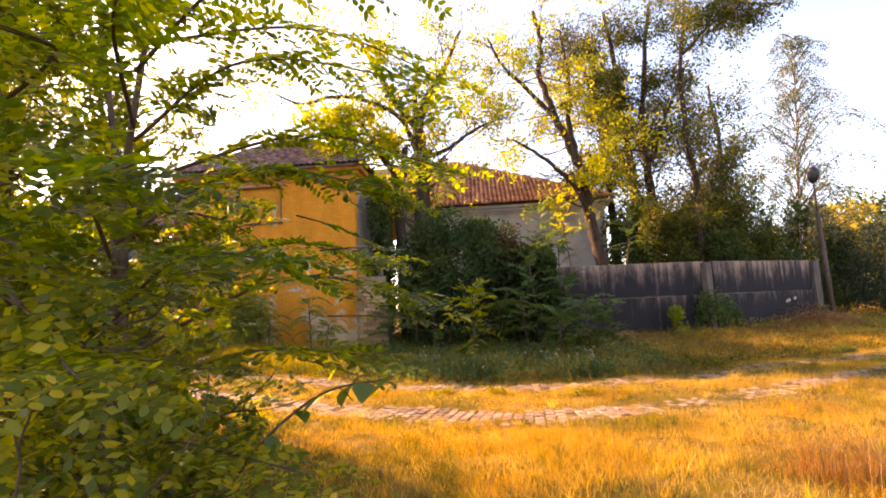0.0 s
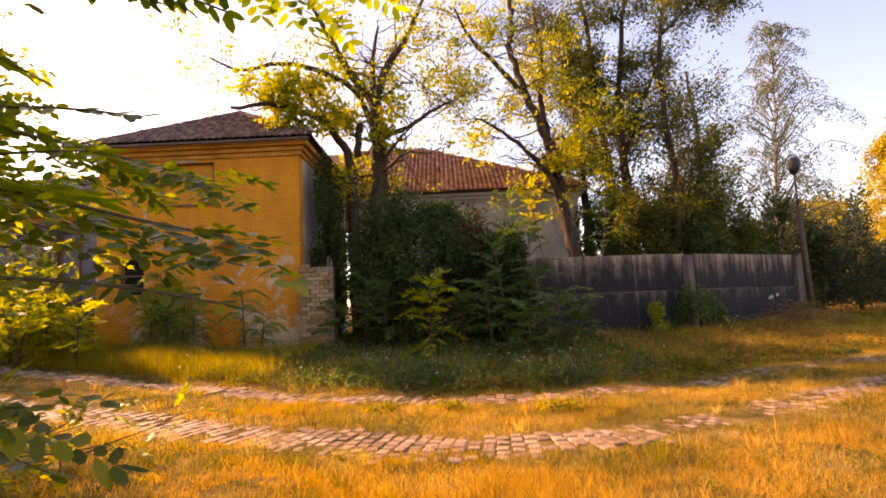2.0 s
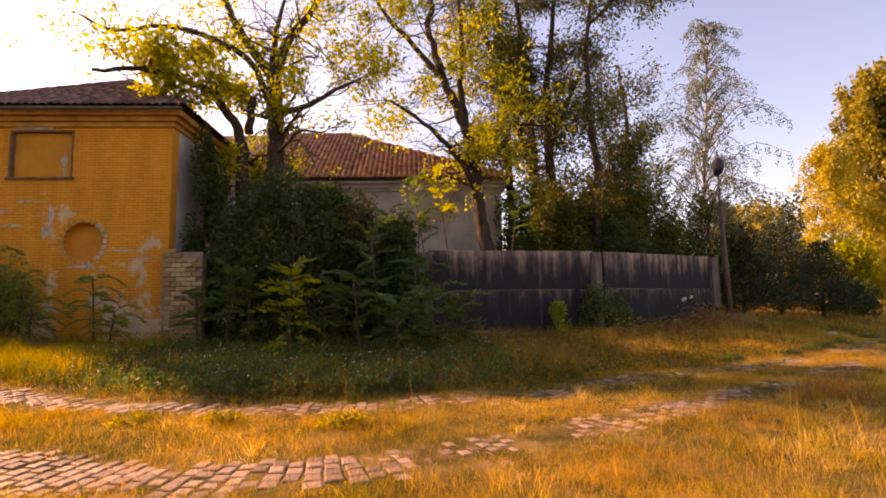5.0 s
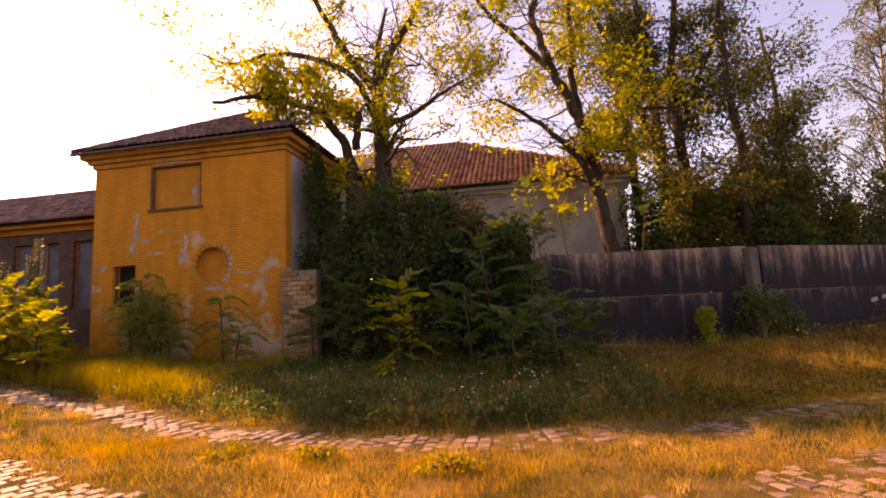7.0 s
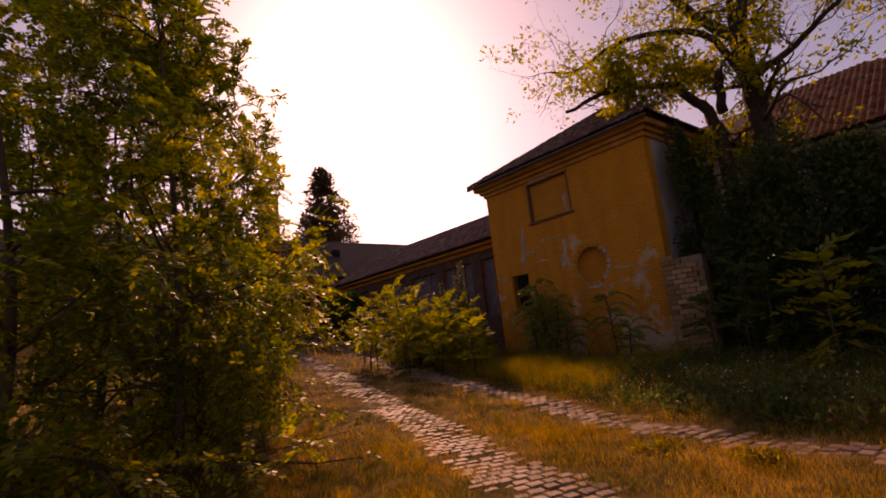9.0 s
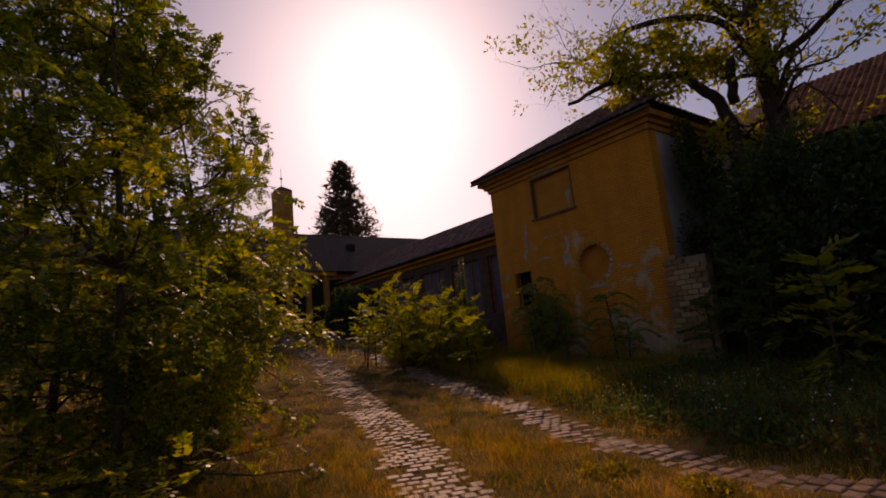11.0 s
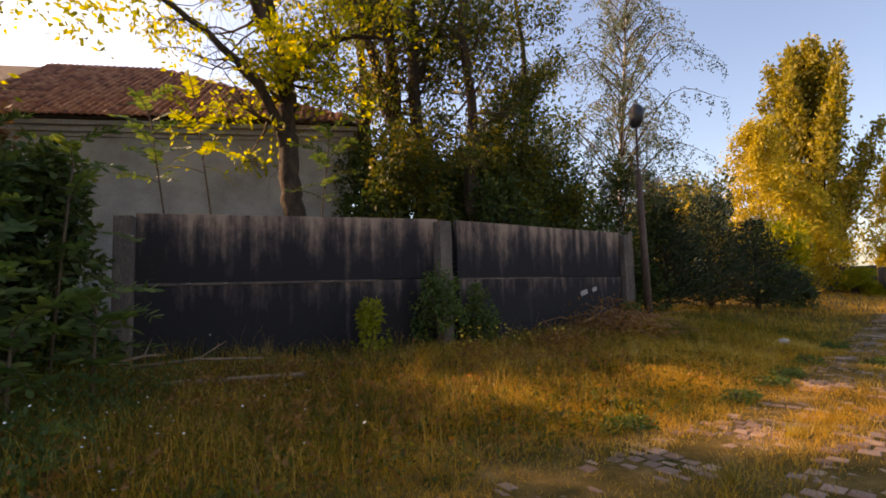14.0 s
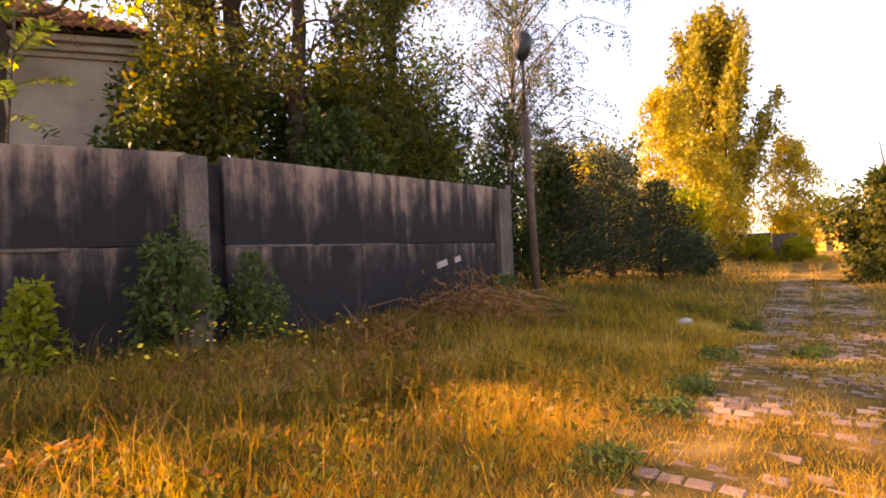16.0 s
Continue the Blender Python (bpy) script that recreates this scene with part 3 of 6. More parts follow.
# flaked places on the front: x, z, width, height
PATCHES = [(-9.42, 4.55, 0.17, 0.75), (-9.52, 3.95, 0.2, 0.4), (-9.1, 4.15, 0.5, 0.07), (-7.72, 3.95, 0.12, 0.6), (-7.85, 3.55, 0.22, 0.3), (-8.3, 4.42, 0.7, 0.05), (-8.75, 3.75, 0.55, 0.06), (-6.75, 2.58, 0.6, 0.14), (-5.2, 2.75, 0.5, 0.08), (-5.7, 3.0, 0.6, 0.06), (-10.6, 3.4, 0.3, 0.16)]
house = thing("ochre_house", "ochre-painted brick house, paint flaking, with a hipped tile roof", "house")
win = (-8.95, 5.12, -7.2, 6.5)
niche = (-6.8, 3.27, 0.55)
low = (-10.22, 2.3, -9.42, 3.45)
front = wall_with_holes(rect(FX0, -0.3, FX1, WT), [rect(*win), ring(*niche), rect(*low)], 0.38, Matrix.Translation((0, FY, 0)))
part("wall", front, M_ORANGE, house, "ochre brick front wall with flaking paint")
side_m = Matrix.Translation((FX1, FY + 0.38, 0)) @ Matrix.Rotation(radians(90), 4, "Z")
part("wall", wall_with_holes(rect(0, -0.3, SIDE_END - FY - 0.38, WT), [rect(2.0, 3.9, 3.0, 6.2)], 0.38, side_m), M_GREY, house, "bare grey side wall, half overgrown")
part("wall", boxed(FX0, FY + 0.38, -0.3, FX0 + 0.38, SIDE_END + 3, WT), M_ORANGE, house)
bm = boxed(win[0] - 0.05, FY + 0.14, win[1] - 0.05, win[2] + 0.05, FY + 0.26, win[3] + 0.05)
window = part("bricked_up_window", bm, M_INFILL, house, "walled-up window painted ochre, white scratch")
for a in ((win[0], FY - 0.02, win[1], win[0] + 0.05, FY + 0.14, win[3]), (win[2] - 0.05, FY - 0.02, win[1], win[2], FY + 0.14, win[3]), (win[0] + 0.05, FY - 0.02, win[3] - 0.05, win[2] - 0.05, FY + 0.14, win[3])):
    part("window_frame", boxed(*a, bevel=0.006), M_FRAME, window)
part("window_sill", boxed(win[0] - 0.06, FY - 0.06, win[1] - 0.07, win[2] + 0.06, FY + 0.14, win[1] + 0.003, bevel=0.01), M_FRAME, window)
part("lintel", boxed(win[0] + 0.12, FY - 0.02, win[3] + 0.02, win[0] + 1.15, FY + 0.05, win[3] + 0.2, bevel=0.01), M_LIMEWASH, house, "bare whitish lintel patch")
bm = bmesh.new()
bmesh.ops.create_cone(bm, cap_ends=True, segments=28, radius1=niche[2] + 0.04, radius2=niche[2] + 0.04, depth=0.1, matrix=Matrix.Translation((niche[0], FY + 0.28, niche[1])) @ Matrix.Rotation(radians(90), 4, "X"))
round_niche = part("round_window", bm, M_INFILL, house, "round walled-up window painted ochre")
# brick rim laid round the opening
for k in range(22):
    a = math.tau * k / 22
    m = Matrix.Translation((niche[0], FY, niche[1])) @ Matrix.Rotation(-a, 4, "Y")
    part("brick", boxed(niche[2] - 0.01, -0.025, -0.055, niche[2] + 0.12, 0.12, 0.055, bevel=0.008, m=m), M_TRIM if 3 < (k % 22) < 19 else M_LIMEWASH, round_niche)


def bare_patch(x, z, w, h, seed, depth=FY):
    """A ragged place where the paint has flaked off down to pale lime, a few millimetres proud of the wall."""
    rng = np.random.default_rng(seed)
    bm = bmesh.new()
    n = 30
    rim = []
    for k in range(n):
        a = math.tau * k / n
        r = 1 + 0.32 * math.sin(3 * a + seed) + 0.22 * math.sin(7 * a + 2 * seed) + rng.normal(0, 0.16)
        rim.append(bm.verts.new((x + math.cos(a) * w * r * 0.5, depth - 0.004, z + math.sin(a) * h * r * 0.5)))
    face = bm.faces.new(rim)
    ext = bmesh.ops.extrude_face_region(bm, geom=[face])
    bmesh.ops.translate(bm, vec=(0, 0.006, 0), verts=[g for g in ext["geom"] if isinstance(g, bmesh.types.BMVert)])
    part("bare_patch", bm, M_LIMEWASH, house, "pale patch of flaked paint")


for k, (x, z, w, h) in enumerate(PATCHES):
    bare_patch(x, z, w, h, 60 + k)
bare_patch(win[2] - 0.32, win[1] + 0.42, 0.14, 0.62, 75, FY + 0.139)
# black sheet behind the hole: painted darkness of the room
lower = part("window_opening", boxed(low[0] - 0.03, FY + 0.3, low[1] - 0.03, low[2] + 0.03, FY + 0.36, low[3] + 0.03), M_DARK, house, "unglazed window, its unlit inside painted as a black sheet")
part("window_frame", boxed(low[0], FY + 0.1, low[1], low[0] + 0.05, FY + 0.17, low[3], bevel=0.006), M_FRAME, lower)
part("window_frame", boxed(low[0] + 0.05, FY + 0.1, low[1] + 0.58, low[2], FY + 0.17, low[1] + 0.63, bevel=0.006), M_FRAME, lower)
# dark sheet closes the side hole, its colour standing for the unlit inside
side_pane = part("side_window", boxed(FX1 - 0.3, FY + 2.35, 3.9, FX1 - 0.24, FY + 3.4, 6.2), M_DARK, house, "side window, its unlit inside painted as a dark sheet")
part("window_frame", boxed(FX1 - 0.22, FY + 2.85, 3.9, FX1 - 0.16, FY + 2.91, 6.2), M_FRAME, side_pane)
# cornice of three stepped courses then the eave
for k, (o, z0, z1) in enumerate(((0.07, WT - 0.14, WT), (0.17, WT, WT + 0.13), (0.32, WT + 0.13, WT + 0.3))):
    part("cornice", boxed(FX0 - o, FY - o, z0 + 0.002 * k, FX1 + o, FY + 0.1, z1, bevel=0.012), M_TRIM, house)
    part("cornice", boxed(FX1 - 0.1, FY + 0.103, z0 + 0.002 * k, FX1 + o, SIDE_END, z1, bevel=0.012), M_TRIM, house)
    part("cornice", boxed(FX0 - o, FY + 0.103, z0 + 0.002 * k, FX0 + 0.1, SIDE_END + 3, z1, bevel=0.012), M_TRIM, house)
ev, ez = 0.45, WT + 0.32
E = [(FX0 - ev, FY - ev, ez), (FX1 + ev, FY - ev, ez), (FX1 + ev, 30.0, ez), (FX0 - ev, 30.0, ez)]
apex, apex2 = (-8.3, 22.6, 9.9), (-8.3, 30.0, 9.9)
roof = solid_roof("roof", E + [apex, apex2], [(0, 1, 4), (1, 2, 5, 4), (3, 0, 4, 5), (3, 2, 1, 0), (2, 3, 5)], house, M_ROOFDECK, "hipped roof of dark mossy clay tiles")
wide = E[1][0] - E[0][0]
run = math.hypot(apex[1] - E[0][1], apex[2] - ez)
up_front = (0, apex[1] - E[0][1], apex[2] - ez)
roof_slope(roof, E[0], (1, 0, 0), up_front, lambda u, v: v < run and (apex[0] - E[0][0]) * v / run - 0.1 < u < wide - (E[1][0] - apex[0]) * v / run + 0.1, M_TILEOLD, rng_roof, 160)
run_e = math.hypot(E[1][0] - apex[0], apex[2] - ez)
roof_slope(roof, E[1], (0, 1, 0), (apex[0] - E[1][0], 0, apex[2] - ez), lambda u, v: v < run_e and u < 12 and u > (apex[1] - E[1][1]) * v / run_e - 0.1, M_TILEOLD, rng_roof)


def ridge_caps(parent, a, b, mat, n):
    a, b = Vector(a), Vector(b)
    d = (b - a) / n
    q = d.to_track_quat("Y", "Z").to_matrix().to_4x4()
    prof = [(0.11 * math.cos(math.pi * i / 6), 0.1 * math.sin(math.pi * i / 6)) for i in range(7)]
    V = [(x * s, y, z * s + 0.02) for y, s in ((0, 1.1), (d.length * 1.08, 0.92)) for x, z in prof]
    me = mesh_of("ridge_tile", V, [(i, i + 1, 8 + i, 7 + i) for i in range(6)], mat, True)
    for k in range(n):
        t = link("ridge_tile", me, parent)
        t.matrix_local = Matrix.Translation(a + d * k - Vector(parent.location)) @ q


ridge_caps(roof, E[0], apex, M_TILEOLD, 22)
ridge_caps(roof, E[1], apex, M_TILEOLD, 22)
part("gutter", boxed(FX0 - ev - 0.02, FY - ev - 0.09, ez - 0.1, FX1 + ev, FY - ev, ez - 0.02, bevel=0.02), M_IRON, house, "thin rusted eave gutter")

# ---- grey barn behind ----
barn = thing("grey_barn", "grey rendered building under an orange-brown pantile hip roof", "building")
BX0, BX1, BY, BT = -4.05, 6.35, 25.4, 6.35
part("wall", wall_with_holes(rect(BX0, -0.3, BX1, BT), [], 0.4, Matrix.Translation((0, BY, 0))), M_GREY, barn, "pale grey rendered wall with stains")
part("wall", boxed(BX1 - 0.4, BY + 0.402, -0.3, BX1, BY + 10, BT), M_GREY, barn)
for k, (o, z0, z1) in enumerate(((0.08, BT - 0.12, BT), (0.2, BT, BT + 0.16), (0.34, BT + 0.16, BT + 0.3))):
    part("cornice", boxed(BX0, BY - o, z0, BX1 + o, BY + 0.1, z1, bevel=0.012), M_GREY, barn)
    part("cornice", boxed(BX1 - 0.1, BY + 0.103, z0, BX1 + o, BY + 10, z1, bevel=0.012), M_GREY, barn)
be, bz = 0.5, BT + 0.32
B = [(BX0 - 6, BY - be, bz), (BX1 + be, BY - be, bz), (BX1 + be, BY + 10.5, bz), (BX0 - 6, BY + 10.5, bz)]
b_apex, b_ridge = (-0.9, 30.4, 10.4), (BX0 - 6, 30.4, 10.4)
b_roof = solid_roof("roof", B + [b_apex, b_ridge], [(0, 1, 4, 5), (1, 2, 4), (2, 3, 5, 4), (3, 2, 1, 0), (0, 5, 3)], barn, M_ROOFDECK, "hip roof of weathered orange clay pantiles")
b_run = math.hypot(b_apex[1] - B[0][1], b_apex[2] - bz)
b_wide = B[1][0] - B[0][0]
roof_slope(b_roof, (-5.0, B[0][1], bz), (1, 0, 0), (0, b_apex[1] - B[0][1], b_apex[2] - bz), lambda u, v: v < b_run and u < B[1][0] + 5.0 - (B[1][0] - b_apex[0]) * v / b_run + 0.1, M_TILE, rng_roof, 140)
ridge_caps(b_roof, (-5.0, 30.4, 10.4), b_apex, M_TILE, 14)
ridge_caps(b_roof, B[1], b_apex, M_TILE, 24)

# ---- west wing with its row of glazed bays ----
wing = thing("west_wing", "low brown wing with glazed bays under an old tile roof", "building")
WX0, WX1, WY = -28.0, FX0 - 0.01, 20.0
bays = [(WX1 - 0.7 - 2.6 * k - 2.0, WX1 - 0.7 - 2.6 * k) for k in range(6)]
part("wall", wall_with_holes(rect(WX0, -0.3, WX1, 5.3), [rect(a, 2.3, b, 4.75) for a, b in bays], 0.35, Matrix.Translation((0, WY, 0))), M_DARKWALL, wing)
for a, b in bays:
    pane = part("window", boxed(a, WY + 0.2, 2.3, b, WY + 0.23, 4.75), M_GLASS, wing, "dusty dark window bay")
    for x in np.linspace(a, b, 4):
        part("mullion", boxed(x - 0.035, WY + 0.12, 2.3, x + 0.035, WY + 0.198, 4.75), M_CUTWOOD, pane)
for k, (o, z0, z1) in enumerate(((0.1, 5.12, 5.3), (0.4, 5.3, 5.42))):
    part("cornice", boxed(WX0, WY - o, z0, WX1 - 0.01, WY + 0.1, z1, bevel=0.01), M_TRIM, wing)
w_roof = solid_roof("roof", [(WX0 - 4, WY - 0.55, 5.42), (FX0 - 0.05, WY - 0.55, 5.42), (FX0 - 0.05, 24.4, 7.9), (WX0 - 4, 24.4, 7.9), (WX0 - 4, 29, 5.42), (FX0 - 0.05, 29, 5.42)], [(0, 1, 2, 3), (3, 2, 5, 4), (0, 3, 4), (1, 5, 2), (4, 5, 1, 0)], wing, M_ROOFDECK, "sagging old tile roof")
w_run = math.hypot(24.4 - WY + 0.55, 7.9 - 5.42)
roof_slope(w_roof, (WX0 - 4, WY - 0.55, 5.42), (1, 0, 0), (0, 24.4 - WY + 0.55, 7.9 - 5.42), lambda u, v: v < w_run and u < FX0 - 0.1 - WX0 + 4, M_TILEOLD, rng_roof)

# ---- far cross building with chimney ----
far = thing("far_building", "long low building with a dark roof and pillared porch", "building", (-28, 16, 0))


def far_box(name, a, mat, label="", bevel=0.0, parent=None):
    x0, y0, z0, x1, y1, z1 = a
    return part(name, boxed(x0 + 28, y0 - 16, z0, x1 + 28, y1 - 16, z1, bevel=bevel), mat, parent or far, label)


far_box("wall", (-28.4, -6, 0.6, -28, 30, 6.2), M_TRIM, "ochre plaster wall in shade")
# no recess is built: a flat sheet carries the porch's shade as colour
porch = far_box("porch_shade_sheet", (-27.99, 14.6, 2.9, -27.95, 20.4, 5.85), M_DARK, "flat dark sheet painted as the porch's shaded recess")
for y in (14.7, 16.2, 17.4, 18.6, 20.0):
    far_box("pillar", (-27.93, y, 2.2, -27.62, y + 0.3, 6.0), M_TRIM, "", 0.03)
for y in (-4, -1, 2, 5, 8, 10.8):
    w = far_box("window", (-28.05, y, 4.0, -27.97, y + 1.0, 5.5), M_GLASS)
    far_box("window_frame", (-27.96, y + 0.47, 4.0, -27.92, y + 0.53, 5.5), M_FRAME, "", 0.0, w)
far_box("cornice", (-28.5, -6, 6.05, -27.5, 19.4, 6.3), M_TRIM)
f_roof = solid_roof("roof", [(-27.3, -7, 6.3), (-27.3, 31, 6.3), (-32.6, 31, 9.9), (-32.6, -7, 9.9), (-37.9, 31, 6.3), (-37.9, -7, 6.3)], [(0, 1, 2, 3), (3, 2, 4, 5), (0, 3, 5), (1, 4, 2), (5, 4, 1, 0)], far, M_ROOFDECK, "dark old tile roof")
f_run = math.hypot(5.3, 3.6)
roof_slope(f_roof, (-27.3, -7, 6.3), (0, 1, 0), (-5.3, 0, 3.6), lambda u, v: v < f_run and u < 36, M_TILEOLD, rng_roof)
skylight = far_box("skylight", (-30.4, 21.6, 8.2, -30.0, 22.1, 8.7), M_DARK, "small roof hatch")
chimney = thing("chimney", "tall square plastered chimney with a pyramid cap and rod", "chimney", (-29.0, 16.6, 7.3))
part("shaft", boxed(-0.52, -0.52, -0.8, 0.52, 0.52, 4.5, bevel=0.02), M_TRIM, chimney)
bm = bmesh.new()
bmesh.ops.create_cone(bm, cap_ends=True, segments=4, radius1=0.8, radius2=0.02, depth=0.4, matrix=Matrix.Translation((0, 0, 4.7)) @ Matrix.Rotation(radians(45), 4, "Z"))
part("cap", bm, M_ROOFDECK, chimney, "small pyramid cap")
tb = Tubes()
tb.add([(0, 0, 4.8), (0, 0, 6.1)], 0.025, 0.015, 6)
rod = link("rod", tb.mesh("rod", M_IRON), chimney, "thin lightning rod")
bm = bmesh.new()
bmesh.ops.create_uvsphere(bm, u_segments=10, v_segments=8, radius=0.09, matrix=Matrix.Translation((0, 0, 5.4)))
part("ball", bm, M_IRON, rod, "", True)

# ---- brick stub wall by the house corner ----
stub = thing("brick_stub_wall", "broken yellow brick wall stub beside the house corner", "wall", (-4.4, 17.65, gz(-3.7, 17.65)))
S_W, S_T, S_H = 1.12, 0.3, 2.62
part("core", boxed(0.02, 0.02, -0.2, S_W - 0.05, S_T - 0.02, S_H - 0.12), M_MORTAR, stub)
bm = boxed(-0.13, -0.1, -0.055, 0.13, 0.0, 0.055, bevel=0.008)
brick_me = bm_mesh("brick", bm, M_STUB)
rs = random.Random(4)
rows_n = int(S_H / 0.13)
for j in range(rows_n):
    for i in range(6):
        x = 0.13 + i * 0.275 + (0.12 if j % 2 else 0)
        if x > S_W - 0.1 - max(0, j - rows_n + 4) * 0.22:
            continue
        b = link("brick", brick_me, stub)
        b.matrix_local = pose(x, 0.035 + rs.uniform(-0.012, 0.012), 0.06 + j * 0.13, rs.uniform(-1, 1), rs.uniform(-1, 1), rs.uniform(-1.5, 1.5))

# ---- concrete fence ----
P0, P1, P2 = Vector((2.8, 18.65, 0)), Vector((8.36, 19.6, 0)), Vector((14.05, 22.65, 0))
FTOP = 2.95
fence = thing("concrete_fence", "soot-streaked concrete panel fence between posts", "fence")


def panel_matrix(a, b):
    d = (b - a)
    return Matrix.Translation(a) @ Matrix.Rotation(math.atan2(d.y, d.x), 4, "Z"), d.length


for a, b in ((P0, P1), (P1, P2)):
    m, length = panel_matrix(a, b)
    for z0, z1, off in ((0.0, 1.72, 0.0), (1.735, FTOP, 0.012)):
        bm = bmesh.new()
        box(bm, 0.1 if a is P0 else 0.36, -0.05 + off, z0, length - 0.1, 0.07 + off, z1, bevel=0.012, m=m)
        part("panel", bm, M_FENCE, fence)
    if a is P1:
        # the strip's dark colour paints the shade of the recess
        part("set_back_strip", boxed(0.1, 0.09, 0.0, 0.42, 0.15, FTOP - 0.1, bevel=0.01, m=m), M_RECESSSHADE, fence, "set-back strip beside the post, recess shade in its dark colour")
        for u, z, w, h in ((4.55, 1.32, 0.15, 0.06), (5.0, 1.4, 0.09, 0.055)):
            part("chip", boxed(u - w, -0.056, z - h, u + w, -0.048, z + h, bevel=0.003, m=m @ Matrix.Translation((u, 0, z)) @ Matrix.Rotation(radians(-14), 4, "Y") @ Matrix.Translation((-u, 0, -z))), M_PALEPOST, fence, "pale chip in the sooty concrete")
        for u0, u1 in ((0.4, 1.7), (1.8, 3.4)):
            part("ledge", boxed(u0, -0.066, 1.7, u1, -0.046, 1.732, bevel=0.006, m=m), M_POST, fence)
    if a is P0:
        for u0, u1 in ((0.12, 0.9), (0.97, 1.5), (1.56, length * 0.6), (length * 0.61, length * 0.76)):
            bm = bmesh.new()
            box(bm, u0, -0.085, 1.69, u1, -0.048, 1.735, bevel=0.008, m=m)
            part("ledge", bm, M_POST, fence, "chipped ledge at the panel joint")
for p, q, lean in ((P0, P1, 0), (P1, P2, 0), (P2, P1, 0.01)):
    m, _ = panel_matrix(p, q if p is not P2 else P2 + (P2 - P1))
    bm = bmesh.new()
    box(bm, -0.2, -0.2, -0.2, 0.1, 0.12, FTOP - 0.06, bevel=0.025, m=m)
    part("post", bm, M_POST, fence, "square concrete post, pale where washed")
part("post", boxed(P2.x + 0.18, P2.y - 0.05, -0.2, P2.x + 0.3, P2.y + 0.08, 3.0, bevel=0.02), M_POST, fence)

# ---- lamp post ----
lamp = thing("lamp_post", "old dark lamp post, its head wrapped in black plastic", "lamp post", (15.75, 24.45, gz(15.75, 24.45)))
tb = Tubes()
tb.add([(0.1, 0, -0.1), (0.05, 0, 2.4), (0, 0, 4.9)], 0.13, 0.1, 10)
pole = link("pole", tb.mesh("pole", M_IRON), lamp, "tapering rusty pole")
tb = Tubes()
tb.add([(0, 0, 4.85), (0.02, 0, 6.4)], 0.045, 0.04, 8)
link("upper_pole", tb.mesh("upper_pole", M_IRON), lamp)
tb = Tubes()
tb.add([(-0.1, 0, 5.0), (0.35, 0, 5.05)], 0.02, 0.012, 6)
link("bracket", tb.mesh("bracket", M_IRON), lamp)
bm = bmesh.new()
bmesh.ops.create_uvsphere(bm, u_segments=16, v_segments=12, radius=0.3)
for v in bm.verts:
    k = 1 + 0.14 * math.sin(7 * v.co.x + 5 * v.co.z) + 0.1 * math.sin(11 * v.co.y)
    v.co = Vector((v.co.x * k * (0.95 if v.co.z > 0 else 0.75), v.co.y * k * 0.9, v.co.z * 1.4))
bmesh.ops.rotate(bm, matrix=Matrix.Rotation(radians(6), 3, "Y"), verts=bm.verts)
bmesh.ops.translate(bm, vec=(0.03, 0, 6.68), verts=bm.verts)
part("wrapped_head", bm, M_BLACK, lamp, "lamp head in a tied black plastic bag", True)


# ---- trees and shrubs ----
def branch_out(tubes, tips, p, d, length, r, depth, rng, up=0.25, wander=0.28, kids=(2, 4), sides=5):
    """A branch that bends, tapers and divides; tips collects where leaves grow."""
    n = 4
    pts, q, dd = [Vector(p)], Vector(p), Vector(d).normalized()
    for _ in range(n):
        dd = (dd + Vector(rng.normal(0, wander, 3)) + Vector((0, 0, up * 0.3))).normalized()
        q = q + dd * (length / n)
        pts.append(q.copy())
    tubes.add(pts, r, r * 0.45, sides)
    if depth == 0:
        tips += [(np.array(a), np.array(dd)) for a in pts[1:]]
        return
    if depth == 1:
        tips.append((np.array(pts[-1]), np.array(dd)))
    for _ in range(int(rng.integers(*kids)) + 1):
        k = int(rng.integers(1, n + 1))
        side = (dd + Vector(rng.normal(0, 0.75, 3))).normalized()
        branch_out(tubes, tips, pts[k], side, length * rng.uniform(0.5, 0.8), r * 0.45, depth - 1, rng, up, wander, kids, max(3, sides - 1))


def leaf_cloud(tips, per, radius, rng, flat=0.8):
    P = np.array([t[0] for t in tips])
    D = np.array([t[1] for t in tips])
    k = rng.integers(0, len(P), per * len(P))
    off = rng.normal(0, radius, (len(k), 3)) * (1, 1, flat)
    return P[k] + off, unit(off + D[k] * 0.3 + np.array((0, 0, -0.25 * radius)))


